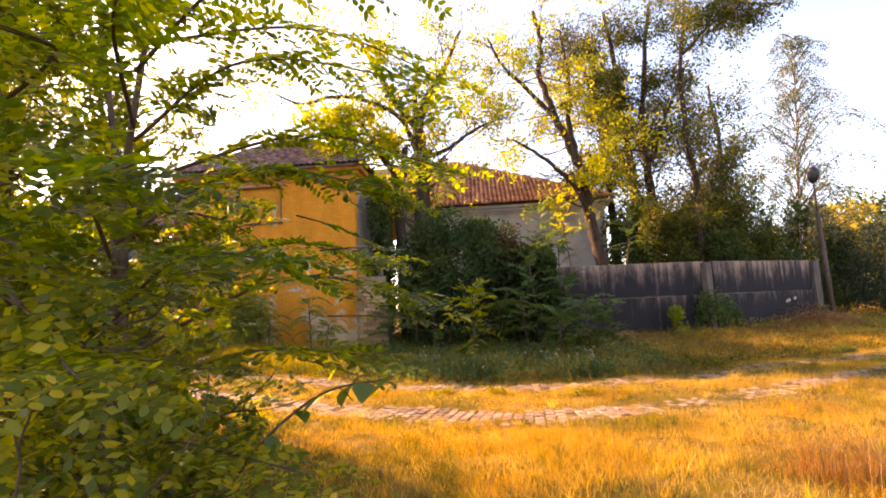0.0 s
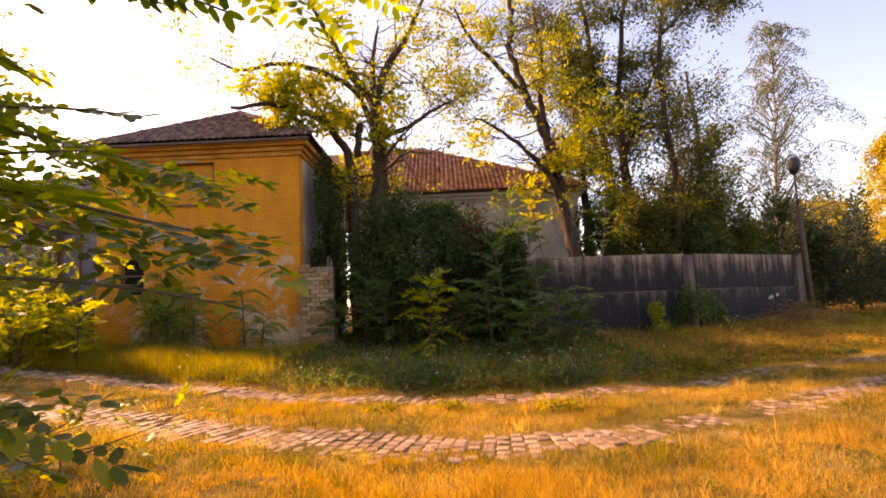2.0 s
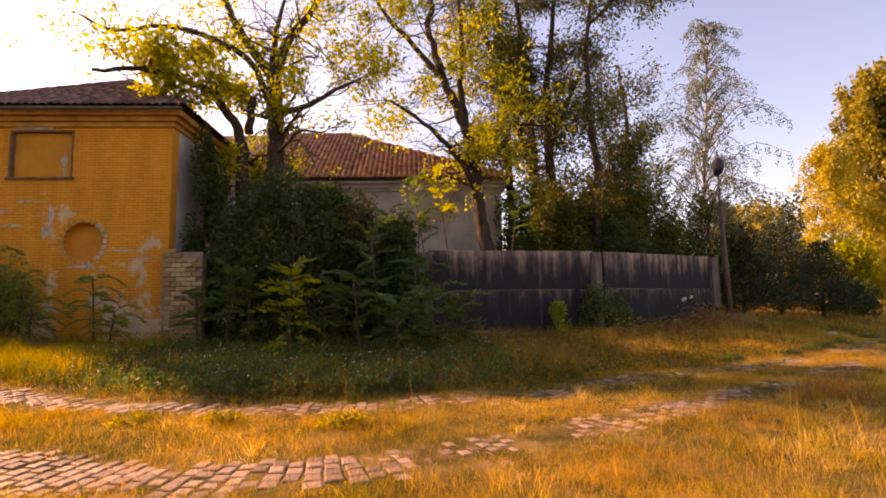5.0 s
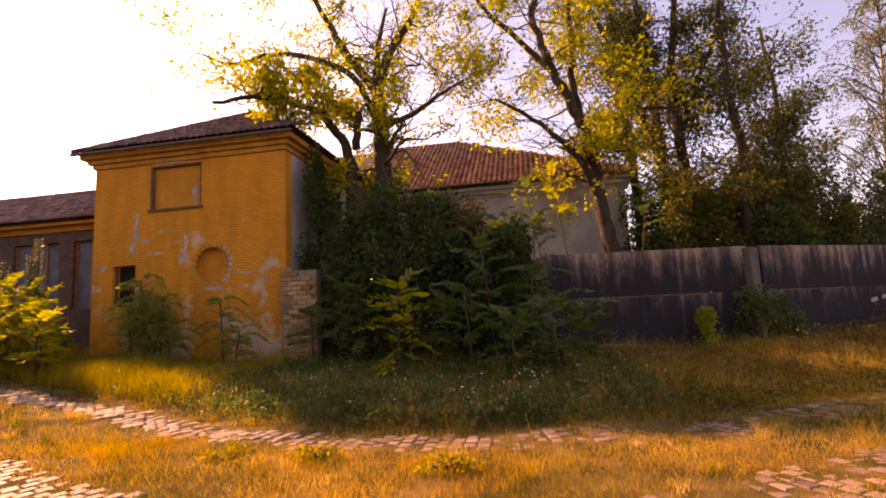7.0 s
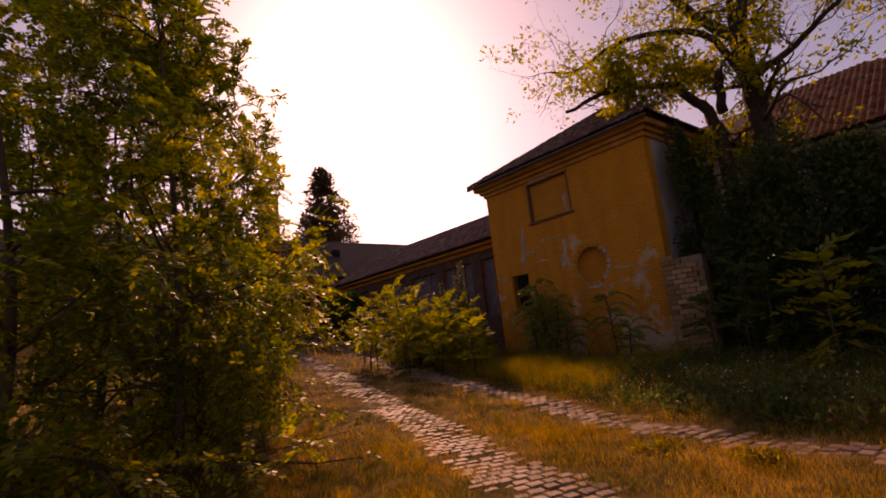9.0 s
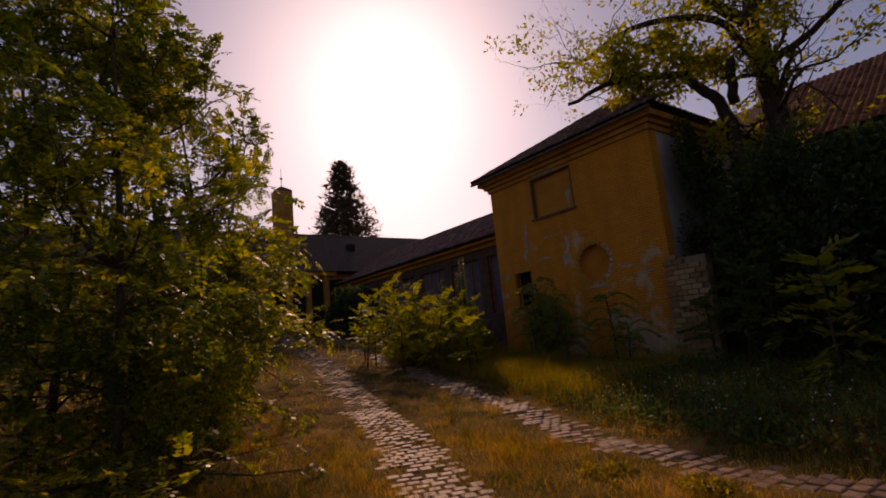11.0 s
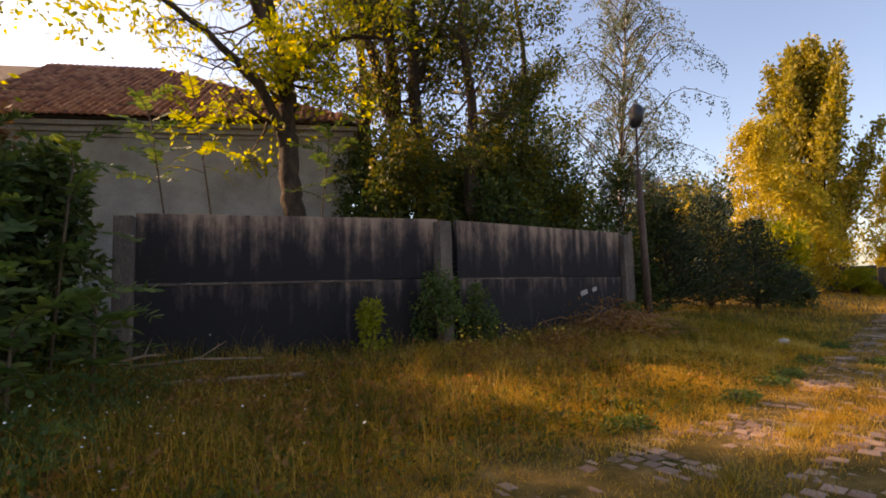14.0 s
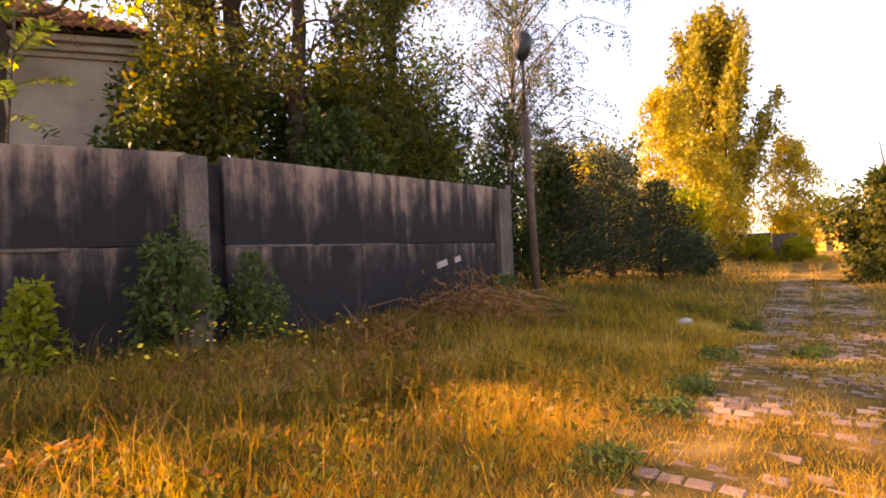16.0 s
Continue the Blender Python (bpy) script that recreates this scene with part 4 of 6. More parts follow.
def limbed_tree(name, label, category, base, limbs, bark, leaf, seed, spawn, length, per, radius, leaf_len, leaf_w, depth=2, up=0.2, skip_low=0.35, gap=-0.02):
    """A tree with given limbs [(points, r0, r1)], in metres from its base; finer branches and leaves grow from them."""
    rng = np.random.default_rng(seed)
    tree = thing(name, label, category, base)
    tb, tips = Tubes(), []
    for pts, r0, r1 in limbs:
        line = smooth_line([Vector(p) - Vector(base) for p in pts], 5)
        line = [p + Vector(rng.normal(0, r0 * 0.12, 3)) for p in line]
        tb.add(line, r0, r1, 9)
    link("trunk", tb.mesh("trunk", bark), tree)
    tb = Tubes()
    for pts, r0, r1 in limbs:
        line = smooth_line([Vector(p) - Vector(base) for p in pts], 5)
        n = len(line)
        for k in range(int(spawn * n / 12) + 2):
            i = int(rng.integers(int(n * skip_low), n))
            d = Vector((rng.normal(), rng.normal(), rng.normal(0.15, 0.5)))
            branch_out(tb, tips, line[i], d, length * rng.uniform(0.6, 1.2), max(0.016, (r0 + (r1 - r0) * i / n) * 0.26), depth, rng, up)
    link("branchwork", tb.mesh("branchwork", M_TWIG), tree, kind="stuff")
    tips = [t for t in tips if noise.noise(Vector(t[0]) * 0.75 + Vector((seed, 0, 0))) > gap and rng.uniform() < 0.8]
    C, D = leaf_cloud(tips, per, radius, rng)
    link("crown", leaf_mesh("crown", C, D, leaf_len, leaf_w, leaf, rng), tree)
    return tree


z = gz(-2.2, 20.5)
limbed_tree("locust_tree", "airy yellow-green locust tree with forking dark trunk", "tree", (-2.2, 20.5, z), [
    ([(-2.1, 20.5, z - 0.2), (-2.2, 20.5, 3.5), (-2.2, 20.5, 6.0), (-2.2, 20.5, 8.0), (-2.3, 20.5, 9.3)], 0.36, 0.24),
    ([(-2.3, 20.5, 9.2), (-3.2, 20.3, 10.4), (-3.8, 20.0, 11.6), (-4.6, 20.0, 13.2)], 0.19, 0.06),
    ([(-2.3, 20.5, 9.2), (-1.8, 20.7, 10.7), (-1.0, 20.9, 12.0), (-0.3, 21.0, 13.6)], 0.19, 0.06),
    ([(-2.2, 20.5, 7.7), (-3.0, 20.0, 9.6), (-5.0, 19.3, 10.3), (-6.6, 18.8, 9.9), (-7.6, 18.6, 10.3)], 0.13, 0.03),
    ([(-2.1, 20.5, 7.9), (-1.2, 20.6, 8.2), (-0.2, 20.8, 8.9), (0.6, 21.0, 9.4)], 0.12, 0.04),
    ([(-2.3, 20.5, 9.4), (-2.4, 21.2, 11.2), (-2.2, 21.8, 13.0)], 0.14, 0.05),
], M_BARK, M_LOCUST, 11, 9, 1.8, 7, 0.17, 0.17, 0.085, 2, 0.15, 0.35, 0.13)
z = gz(-3.1, 20.4)
limbed_tree("locust_tree", "thin leaning locust stem with cut stubs beside the house", "tree", (-3.0, 20.0, z), [
    ([(-3.0, 20.0, z - 0.2), (-3.1, 20.0, 4.5), (-3.1, 20.0, 6.5), (-3.5, 19.8, 7.6), (-4.2, 19.3, 8.3), (-5.2, 18.3, 8.4), (-6.4, 17.4, 8.0)], 0.24, 0.05),
    ([(-3.4, 19.9, 7.4), (-4.3, 19.6, 9.0), (-5.2, 19.2, 10.0)], 0.1, 0.03),
    ([(-2.9, 19.9, 7.0), (-2.75, 19.9, 8.2)], 0.14, 0.12),
], M_BARK, M_LOCUST, 12, 5, 1.0, 8, 0.2, 0.19, 0.1, 2, 0.0, 0.6, 0.0)
z = gz(5.3, 21.7)
limbed_tree("locust_tree", "leaning locust tree with a crooked trunk behind the fence", "tree", (5.3, 21.7, z), [
    ([(5.3, 21.7, z - 0.2), (5.2, 21.8, 2.4), (5.1, 21.9, 3.5), (4.97, 22.15, 4.6), (4.9, 22.5, 5.6), (4.87, 22.7, 6.6), (4.7, 22.6, 7.6), (4.3, 22.3, 8.6), (3.75, 22.0, 9.7), (3.4, 22.0, 10.8), (3.1, 22.0, 12.0), (3.3, 22.0, 13.4), (3.0, 21.8, 14.8)], 0.3, 0.08),
    ([(4.93, 22.3, 5.0), (4.5, 22.0, 6.3), (3.7, 21.6, 7.2), (2.7, 21.3, 8.0), (1.7, 21.0, 8.6)], 0.15, 0.04),
    ([(4.6, 22.5, 7.9), (4.4, 22.6, 9.9), (4.5, 22.6, 12.0), (4.3, 22.6, 14.2)], 0.15, 0.05),
    ([(3.7, 22.0, 9.8), (2.4, 21.7, 11.2), (1.5, 21.4, 12.1), (0.9, 21.2, 13.3)], 0.12, 0.04),
    ([(4.8, 22.65, 7.0), (5.7, 22.5, 7.9), (6.6, 22.4, 8.2), (7.6, 22.3, 8.1)], 0.11, 0.04),
], M_BARK, M_LOCUST, 13, 9, 1.8, 7, 0.17, 0.17, 0.085, 2, 0.15, 0.35, 0.13)
for seed, base, limbs, leaf, per in (
    (21, (8.0, 25.5), [([(8.1, 25.5, 0.3), (8.0, 25.5, 5.1), (7.8, 25.5, 8.5), (7.6, 25.5, 12.0), (7.2, 25.5, 16.6)], 0.32, 0.08), ([(7.9, 25.5, 7), (7.0, 25.0, 9.5), (6.2, 24.6, 11.6), (4.9, 24.4, 15.0)], 0.18, 0.05)], M_MIXED, 9),
    (22, (9.9, 23.2), [([(9.9, 23.2, 0.3), (9.8, 23.2, 3.8), (9.9, 23.2, 6.4), (9.7, 23.2, 9.6), (9.8, 23.2, 12.3), (10.3, 23.2, 15.4)], 0.2, 0.06), ([(9.9, 23.2, 12.8), (11.4, 23.1, 14.2), (12.9, 23.0, 14.9), (14.4, 22.8, 14.7)], 0.07, 0.02)], M_MIXED, 7),
    (23, (8.7, 25.0), [([(8.7, 25.0, 0.3), (8.6, 25.0, 5.0), (8.5, 25.0, 9.0), (8.6, 25.0, 12.0), (9.3, 25.0, 16.5)], 0.28, 0.08), ([(8.5, 25, 8), (9.6, 25.2, 10.5), (10.6, 25.3, 12.5)], 0.14, 0.04)], M_MIXED, 9),
    (25, (12.6, 26.4), [([(12.6, 26.4, 0.3), (12.5, 26.4, 5.0), (12.7, 26.4, 9.0), (12.4, 26.4, 12.5)], 0.2, 0.05)], M_MIXED, 9),
    (24, (7.0, 26.5), [([(7.0, 26.5, 0.3), (7.0, 26.5, 6.0), (6.8, 26.5, 11.0), (6.5, 26.4, 16.0)], 0.25, 0.07)], M_MIXED, 9),
):
    limbed_tree("tall_tree", "tall slender tree in a dark green and gold grove", "tree", (*base, gz(*base)), limbs, M_BARK, leaf, seed, 15, 1.5, per + 3, 0.23, 0.15, 0.08, 2, 0.1, 0.25, -0.08)


def shrub(name, label, at, size, n, leaf, seed, leaf_len, leaf_w, stems=9, lumps=14, category="shrub", group=""):
    """A bush: arching stems and leaves gathered in uneven lumps with gaps between."""
    rng = np.random.default_rng(seed)
    ob = thing(name, label, category, (*at, gz(*at)), group)
    sx, sy, sz = size
    tb = Tubes()
    cs = []
    for k in range(int(lumps * 1.6)):
        a, e = rng.uniform(0, math.tau), rng.uniform(0.1, 1.0)
        r = math.sqrt(1 - (e * 0.9) ** 2) * rng.uniform(0.35, 0.95)
        cs.append((math.cos(a) * r * sx, math.sin(a) * r * sy, e * sz * 0.86))
    cs = np.array(cs)
    for k in range(stems):
        c = cs[k % len(cs)]
        tb.add(smooth_line([(c[0] * 0.12, c[1] * 0.12, -0.1), (c[0] * 0.45, c[1] * 0.45, c[2] * 0.55), tuple(c)], 3), 0.035, 0.01, 5)
    link("stemwork", tb.mesh("stemwork", M_TWIG), ob, kind="stuff")
    k = rng.integers(0, len(cs), n)
    rad = rng.uniform(0.1, 0.27, len(cs))[k][:, None]
    off = unit(rng.normal(0, 1, (n, 3))) * rng.uniform(0.2, 1.0, (n, 1)) ** 0.5
    C = cs[k] + off * rad * np.array((sx * 1.5, sy * 1.5, sz * 0.85))
    C[:, 2] = np.abs(C[:, 2])
    link("foliage", leaf_mesh("foliage", C, off + np.array((0, 0, -0.3)), leaf_len, leaf_w, leaf, rng), ob)
    return ob


shrub("elder_bush", "large dark green bush growing against the house", (-0.7, 17.4), (2.5, 1.5, 4.7), 26000, M_GREEN, 31, 0.14, 0.075, 14, 34)
shrub("elder_bush", "dark bush climbing the shaded side wall", (-3.8, 19.2), (0.6, 1.3, 6.6), 12000, M_GREEN, 32, 0.12, 0.07, 8, 18)
shrub("withered_bush", "brown withered bush among green growth", (0.9, 17.6), (1.2, 0.9, 4.3), 4500, M_BROWNLEAF, 33, 0.12, 0.06, 8, 12)
shrub("sapling_thicket", "dense green saplings in front of the barn wall", (1.8, 16.4), (0.9, 0.8, 3.3), 6000, M_GREEN, 34, 0.15, 0.07, 10, 14)
for seed, at, size, n, leaf in ((41, (8.0, 22.6), (1.6, 1.1, 5.6), 9000, M_MIXED), (42, (10.8, 24.0), (2.2, 1.4, 6.0), 13000, M_MIXED), (43, (13.2, 25.6), (2.0, 1.4, 5.2), 9000, M_GREEN), (44, (12.0, 27.5), (2.6, 1.8, 7.2), 10000, M_MIXED), (45, (7.2, 24.6), (1.5, 1.2, 6.5), 8000, M_GREEN), (46, (16.6, 27.2), (2.0, 1.5, 6.5), 9000, M_GREEN), (47, (1.7, 17.7), (1.2, 0.9, 3.5), 8000, M_GREEN), (48, (14.2, 27.6), (1.8, 1.4, 8.5), 9000, M_GREEN), (49, (11.6, 26.0), (2.0, 1.5, 9.5), 11000, M_MIXED), (151, (10.3, 22.4), (1.4, 0.8, 4.3), 7000, M_GREEN), (152, (9.0, 23.8), (1.6, 1.0, 5.2), 8000, M_GREEN), (153, (12.6, 24.0), (1.5, 1.0, 4.6), 7000, M_MIXED), (154, (7.0, 22.4), (0.9, 0.7, 4.0), 3500, M_GREEN)):
    shrub("understory_bush", "leafy bush growing up behind the fence", at, size, n, leaf, seed, 0.15, 0.085, 9, 22)
shrub("yellow_shrub", "sunlit yellow-green shrub beside the track", (-12.2, 15.2), (2.0, 1.2, 1.9), 5000, M_YELLOWSHRUB, 51, 0.2, 0.075, 14, 26)
shrub("yellow_shrub", "sunlit yellow-green shrub by the house corner", (-13.0, 17.4), (1.6, 1.1, 1.9), 4000, M_YELLOWSHRUB, 52, 0.17, 0.065, 10, 14)
shrub("dark_shrub", "dark shrub before the far porch", (-23.5, 18.3), (2.4, 1.4, 2.7), 6000, M_GREEN, 53, 0.2, 0.11, 6, 16)
for seed, at, size in ((61, (6.85, 18.75), (0.32, 0.28, 1.05)), (62, (8.25, 19.1), (0.6, 0.35, 1.75)), (63, (9.1, 19.5), (0.45, 0.3, 1.35)), (64, (13.9, 22.1), (0.4, 0.3, 0.8))):
    shrub("fence_sapling", "small leafy sapling at the foot of the fence", at, size, int(800 * size[2]), M_YELLOWSHRUB if seed == 61 else M_AILANTH, seed, 0.1, 0.055, 6, 18)


def frond_plant(name, label, at, height, crown, fronds_n, length, pairs, leaf, seed, leaflet=0.13, width=0.04, droop=0.35):
    """A young tree of heaven or sumac: an upright stem with long feather-shaped leaves round its top."""
    rng = np.random.default_rng(seed)
    ob = thing(name, label, "plant", (*at, gz(*at)))
    tb = Tubes()
    lean = rng.normal(0, 0.08, 2)
    tb.add([(0, 0, -0.05), (lean[0] * height * 0.5, lean[1] * height * 0.5, height * 0.55), (lean[0] * height, lean[1] * height, height)], 0.028, 0.014, 6)
    fr = []
    for k in range(fronds_n):
        h = height * (1 - crown * (k / fronds_n))
        a = k * 2.4 + rng.uniform(-0.3, 0.3)
        d = np.array((math.cos(a), math.sin(a), rng.uniform(0.7, 1.7) - 0.9 * k / fronds_n))
        base = np.array((lean[0] * h, lean[1] * h, h))
        f = frond_points(base, d, length * rng.uniform(0.75, 1.15), pairs, rng, droop)
        fr.append(f)
        tb.add([tuple(base), *[tuple(q) for q in f[3][:: max(1, pairs // 4)]], tuple(f[3][-1])], 0.009, 0.003, 4)
    link("stem", tb.mesh("stem", M_TWIG), ob)
    link("leaves", frond_mesh("leaves", fr, leaflet, width, leaf, rng), ob)
    return ob


frond_plant("tree_of_heaven", "young yellow tree of heaven in the bank grass", (-0.3, 14.9), 2.0, 0.8, 18, 0.8, 10, M_YELLOWSHRUB, 71, 0.22, 0.08, 0.5)
for seed, at, h, n in ((72, (2.95, 14.7), 1.5, 9), (73, (1.25, 15.0), 1.9, 11), (74, (-1.6, 16.2), 1.8, 10), (75, (1.7, 15.5), 2.9, 14), (76, (1.95, 16.3), 3.5, 15), (77, (2.45, 15.6), 2.2, 11), (78, (-3.0, 16.7), 1.4, 9), (79, (3.6, 15.8), 1.3, 9), (80, (-2.2, 16.4), 2.0, 12), (81, (2.5, 17.0), 3.4, 12), (95, (2.1, 14.5), 1.15, 9), (96, (0.6, 15.9), 1.5, 9), (97, (3.2, 15.0), 1.0, 8)):
    frond_plant("tree_of_heaven", "young green tree of heaven with feathered leaves", at, h, 0.7, n + 2, 0.85, 12, M_AILANTH, seed, 0.19, 0.062, 0.45)
for seed, at, h in ((83, (3.9, 20.6), 5.4), (84, (3.1, 20.3), 5.0), (85, (5.6, 20.9), 4.6)):
    frond_plant("tree_of_heaven", "tall young tree of heaven by the barn wall", at, h, 0.35, 13, 0.85, 11, M_YELLOWSHRUB if seed == 83 else M_AILANTH, seed, 0.17, 0.055)
for seed, at, h, n in ((86, (-8.0, 17.1), 2.35, 20), (87, (-7.6, 17.0), 1.75, 15), (88, (-8.4, 16.9), 1.6, 15), (89, (-5.9, 17.3), 1.75, 12), (90, (-5.3, 16.9), 1.0, 9), (91, (-7.2, 16.8), 1.1, 11)):
    frond_plant("sumac", "feathery sumac growing against the ochre wall", at, h, 0.8, n + 4, 0.95, 15, M_SUMAC, seed, 0.15, 0.04, 0.75)
shrub("sumac", "dense feathery sumac clump against the ochre wall", (-8.05, 17.1), (0.8, 0.45, 2.3), 2200, M_SUMAC, 395, 0.17, 0.045, 10, 26)
for k in range(16):
    a = k * 2.4
    r = 0.35 + 0.62 * math.sqrt(k)
    x, y = -11.9 + math.cos(a) * r * 1.15, 15.1 + math.sin(a) * r * 0.7
    frond_plant("sumac_shoot", "sunlit yellow-green sumac shoot beside the track", (x, y), 2.5 - 0.07 * k + 0.3 * math.sin(3.7 * k), 0.75, 15, 0.72, 10, M_YELLOWSHRUB, 400 + k, 0.17, 0.055)
for seed, at, h in ((92, (-10.0, 14.2), 0.9), (93, (-11.3, 13.9), 1.0), (94, (-9.3, 15.0), 1.1)):
    frond_plant("sumac", "low yellowing sumac in the sunlit grass", at, h, 0.7, 12, 0.7, 10, M_YELLOWSHRUB, seed, 0.16, 0.05)


def spire(at, h, seed):
    rng = np.random.default_rng(seed)
    ob = thing("mullein", "tall mullein spike with pale seed heads", "plant", (*at, gz(*at)))
    tb = Tubes()
    tb.add([(0, 0, -0.05), (0.02, 0, h * 0.6), (0.05, 0.02, h)], 0.03, 0.015, 6)
    link("stalk", tb.mesh("stalk", M_TWIG), ob)
    n = 420
    t = rng.uniform(0.35, 1, n)
    a = rng.uniform(0, math.tau, n)
    C = np.stack([np.cos(a) * 0.04 + 0.04 * t, np.sin(a) * 0.04, t * h], 1)
    D = np.stack([np.cos(a), np.sin(a), rng.uniform(0, 1, n)], 1)
    link("flower_spike", leaf_mesh("flower_spike", C, D, 0.09, 0.06, M_BIRCHLEAF, rng, 0.3), ob)


for k, (x, y, h) in enumerate(((-11.3, 16.6, 3.5), (-11.9, 16.9, 3.0), (-12.2, 16.4, 2.8), (-12.6, 16.9, 2.5))):
    spire((x, y), h, 120 + k)

# ---- locust thicket on the near side ----
def thicket_stem(at, h, reach, seed, spawn, per_tip, leaf=M_NEARLEAF, lo=0.12, leaflet=0.05):
    rng = np.random.default_rng(seed)
    ob = thing("locust_thicket_stem", "bushy young locust with dark feathered leaves", "tree", (*at, gz(*at)))
    tb, tips = Tubes(), []
    line = smooth_line([(0, 0, -0.1), (rng.normal(0, 0.15), rng.normal(0, 0.15), h * 0.4), (rng.normal(0, 0.3), rng.normal(0, 0.3), h)], 6)
    tb.add(line, 0.07, 0.015, 7)
    n = len(line)
    for k in range(spawn):
        i = int(rng.integers(int(n * lo), n))
        a = rng.uniform(0, math.tau)
        d = Vector((math.cos(a), math.sin(a), rng.uniform(-0.15, 0.6)))
        branch_out(tb, tips, line[i], d, reach * rng.uniform(0.6, 1.1) * (1.15 - 0.6 * i / n), 0.022, 1, rng, 0.0, 0.25, (2, 4), 4)
    link("stemwork", tb.mesh("stemwork", M_TWIG), ob, kind="stuff")
    fr = []
    for p, d in tips:
        for _ in range(per_tip):
            dd = unit(np.array([d + rng.normal(0, 0.7, 3)]))[0]
            fr.append(frond_points(p + rng.normal(0, 0.05, 3), dd, rng.uniform(0.18, 0.3), 7, rng, 0.3))
    link("leaves", frond_mesh("leaves", fr, leaflet, leaflet * 0.5, leaf, rng, False), ob)


for seed, at, h, reach, spawn in ((131, (-3.3, 4.2), 5.2, 1.5, 17), (132, (-4.6, 5.9), 6.6, 1.8, 32), (133, (-6.4, 6.6), 7.4, 2.0, 34), (134, (-3.0, 2.6), 4.0, 1.3, 13), (135, (-8.6, 7.6), 6.8, 2.0, 30), (136, (-10.6, 8.6), 6.4, 2.0, 26), (137, (-5.2, 3.6), 6.0, 1.8, 24), (138, (-7.6, 5.0), 7.4, 2.2, 26), (139, (-9.8, 6.2), 8.0, 2.2, 28), (140, (-6.0, 5.2), 7.0, 2.0, 28)):
    thicket_stem(at, h, reach, seed, spawn, 2 if at[0] > -4 else 3, leaflet=0.08 if at[0] > -5 else 0.085)
shrub("thicket_undergrowth", "low glossy undergrowth at the thicket's edge", (-5.9, 6.6), (2.2, 1.1, 2.4), 9000, M_NEARLEAF, 141, 0.075, 0.045, 10, 22)
shrub("thicket_undergrowth", "low glossy undergrowth at the thicket's edge", (-9.0, 7.9), (2.0, 1.2, 3.0), 9000, M_NEARLEAF, 142, 0.09, 0.055, 10, 20)
shrub("thicket_undergrowth", "dark bramble undergrowth beneath the locusts", (-3.0, 4.0), (0.8, 1.1, 1.25), 2600, M_NEARLEAF, 143, 0.1, 0.065, 10, 20)

# long boughs that hang out over the walker's left
bough_rng = np.random.default_rng(150)
boughs = thing("overhanging_locust", "locust with long feathered boughs reaching over the grass", "tree", (-2.5, 3.2, gz(-2.5, 3.2)))
tb = Tubes()
tb.add(smooth_line([(0, 0, -0.1), (-0.1, 0.1, 1.2), (0.05, 0.0, 2.6), (0.2, 0.1, 4.2)], 5), 0.05, 0.015, 7)
fr = []
for p0, p1, p2 in (
    ((-2.5, 3.2, 1.4), (-1.4, 3.3, 1.9), (-0.45, 3.55, 1.75)), ((-2.5, 3.2, 1.2), (-1.5, 3.1, 1.45), (-0.7, 2.95, 1.4)),
    ((-2.5, 3.2, 2.2), (-1.6, 3.1, 2.6), (-0.6, 3.2, 2.45)), ((-2.4, 3.2, 2.9), (-1.5, 3.0, 3.3), (-0.35, 3.2, 3.15)),
    ((-2.4, 3.2, 2.6), (-1.3, 3.6, 3.0), (-0.3, 3.9, 2.75)), ((-2.4, 3.2, 3.4), (-1.4, 2.6, 3.6), (-0.5, 2.2, 3.3)),
    ((-2.5, 3.2, 1.7), (-1.7, 2.6, 2.0), (-0.95, 2.1, 1.9)), ((-2.5, 3.2, 0.9), (-1.7, 2.7, 1.0), (-0.9, 2.3, 0.95)),
    ((-2.4, 3.2, 3.0), (-1.8, 2.2, 3.2), (-1.0, 1.6, 3.1)), ((-2.5, 3.2, 2.0), (-1.9, 2.2, 2.3), (-1.25, 1.6, 2.2)),
    ((-2.5, 3.2, 0.6), (-1.8, 2.5, 0.65), (-1.1, 1.9, 0.7)), ((-2.5, 3.2, 1.1), (-2.0, 2.2, 1.5), (-1.35, 1.5, 1.5)),
    ((-2.4, 3.2, 3.6), (-1.3, 3.7, 3.9), (-0.2, 4.2, 3.6)), ((-2.5, 3.2, 1.8), (-1.6, 3.7, 2.2), (-0.8, 4.2, 2.1)),
):
    o = Vector((-2.5, 3.2, gz(-2.5, 3.2)))
    line = smooth_line([Vector(p) - o for p in (p0, p1, p2)], 9)
    tb.add(line, 0.016, 0.004, 5)
    for k, p in enumerate(line[3:]):
        d = (line[min(len(line) - 1, k + 4)] - line[k + 2]).normalized()
        for s in (-1, 1, 0):
            if s == 0 and bough_rng.uniform() < 0.5:
                continue
            side = Vector((-d.y, d.x, 0)) * s + d * 0.8 + Vector((0, 0, bough_rng.uniform(-0.35, 0.35)))
            fr.append(frond_points(np.array(p), np.array(side), bough_rng.uniform(0.2, 0.36), 9, bough_rng, 0.25))
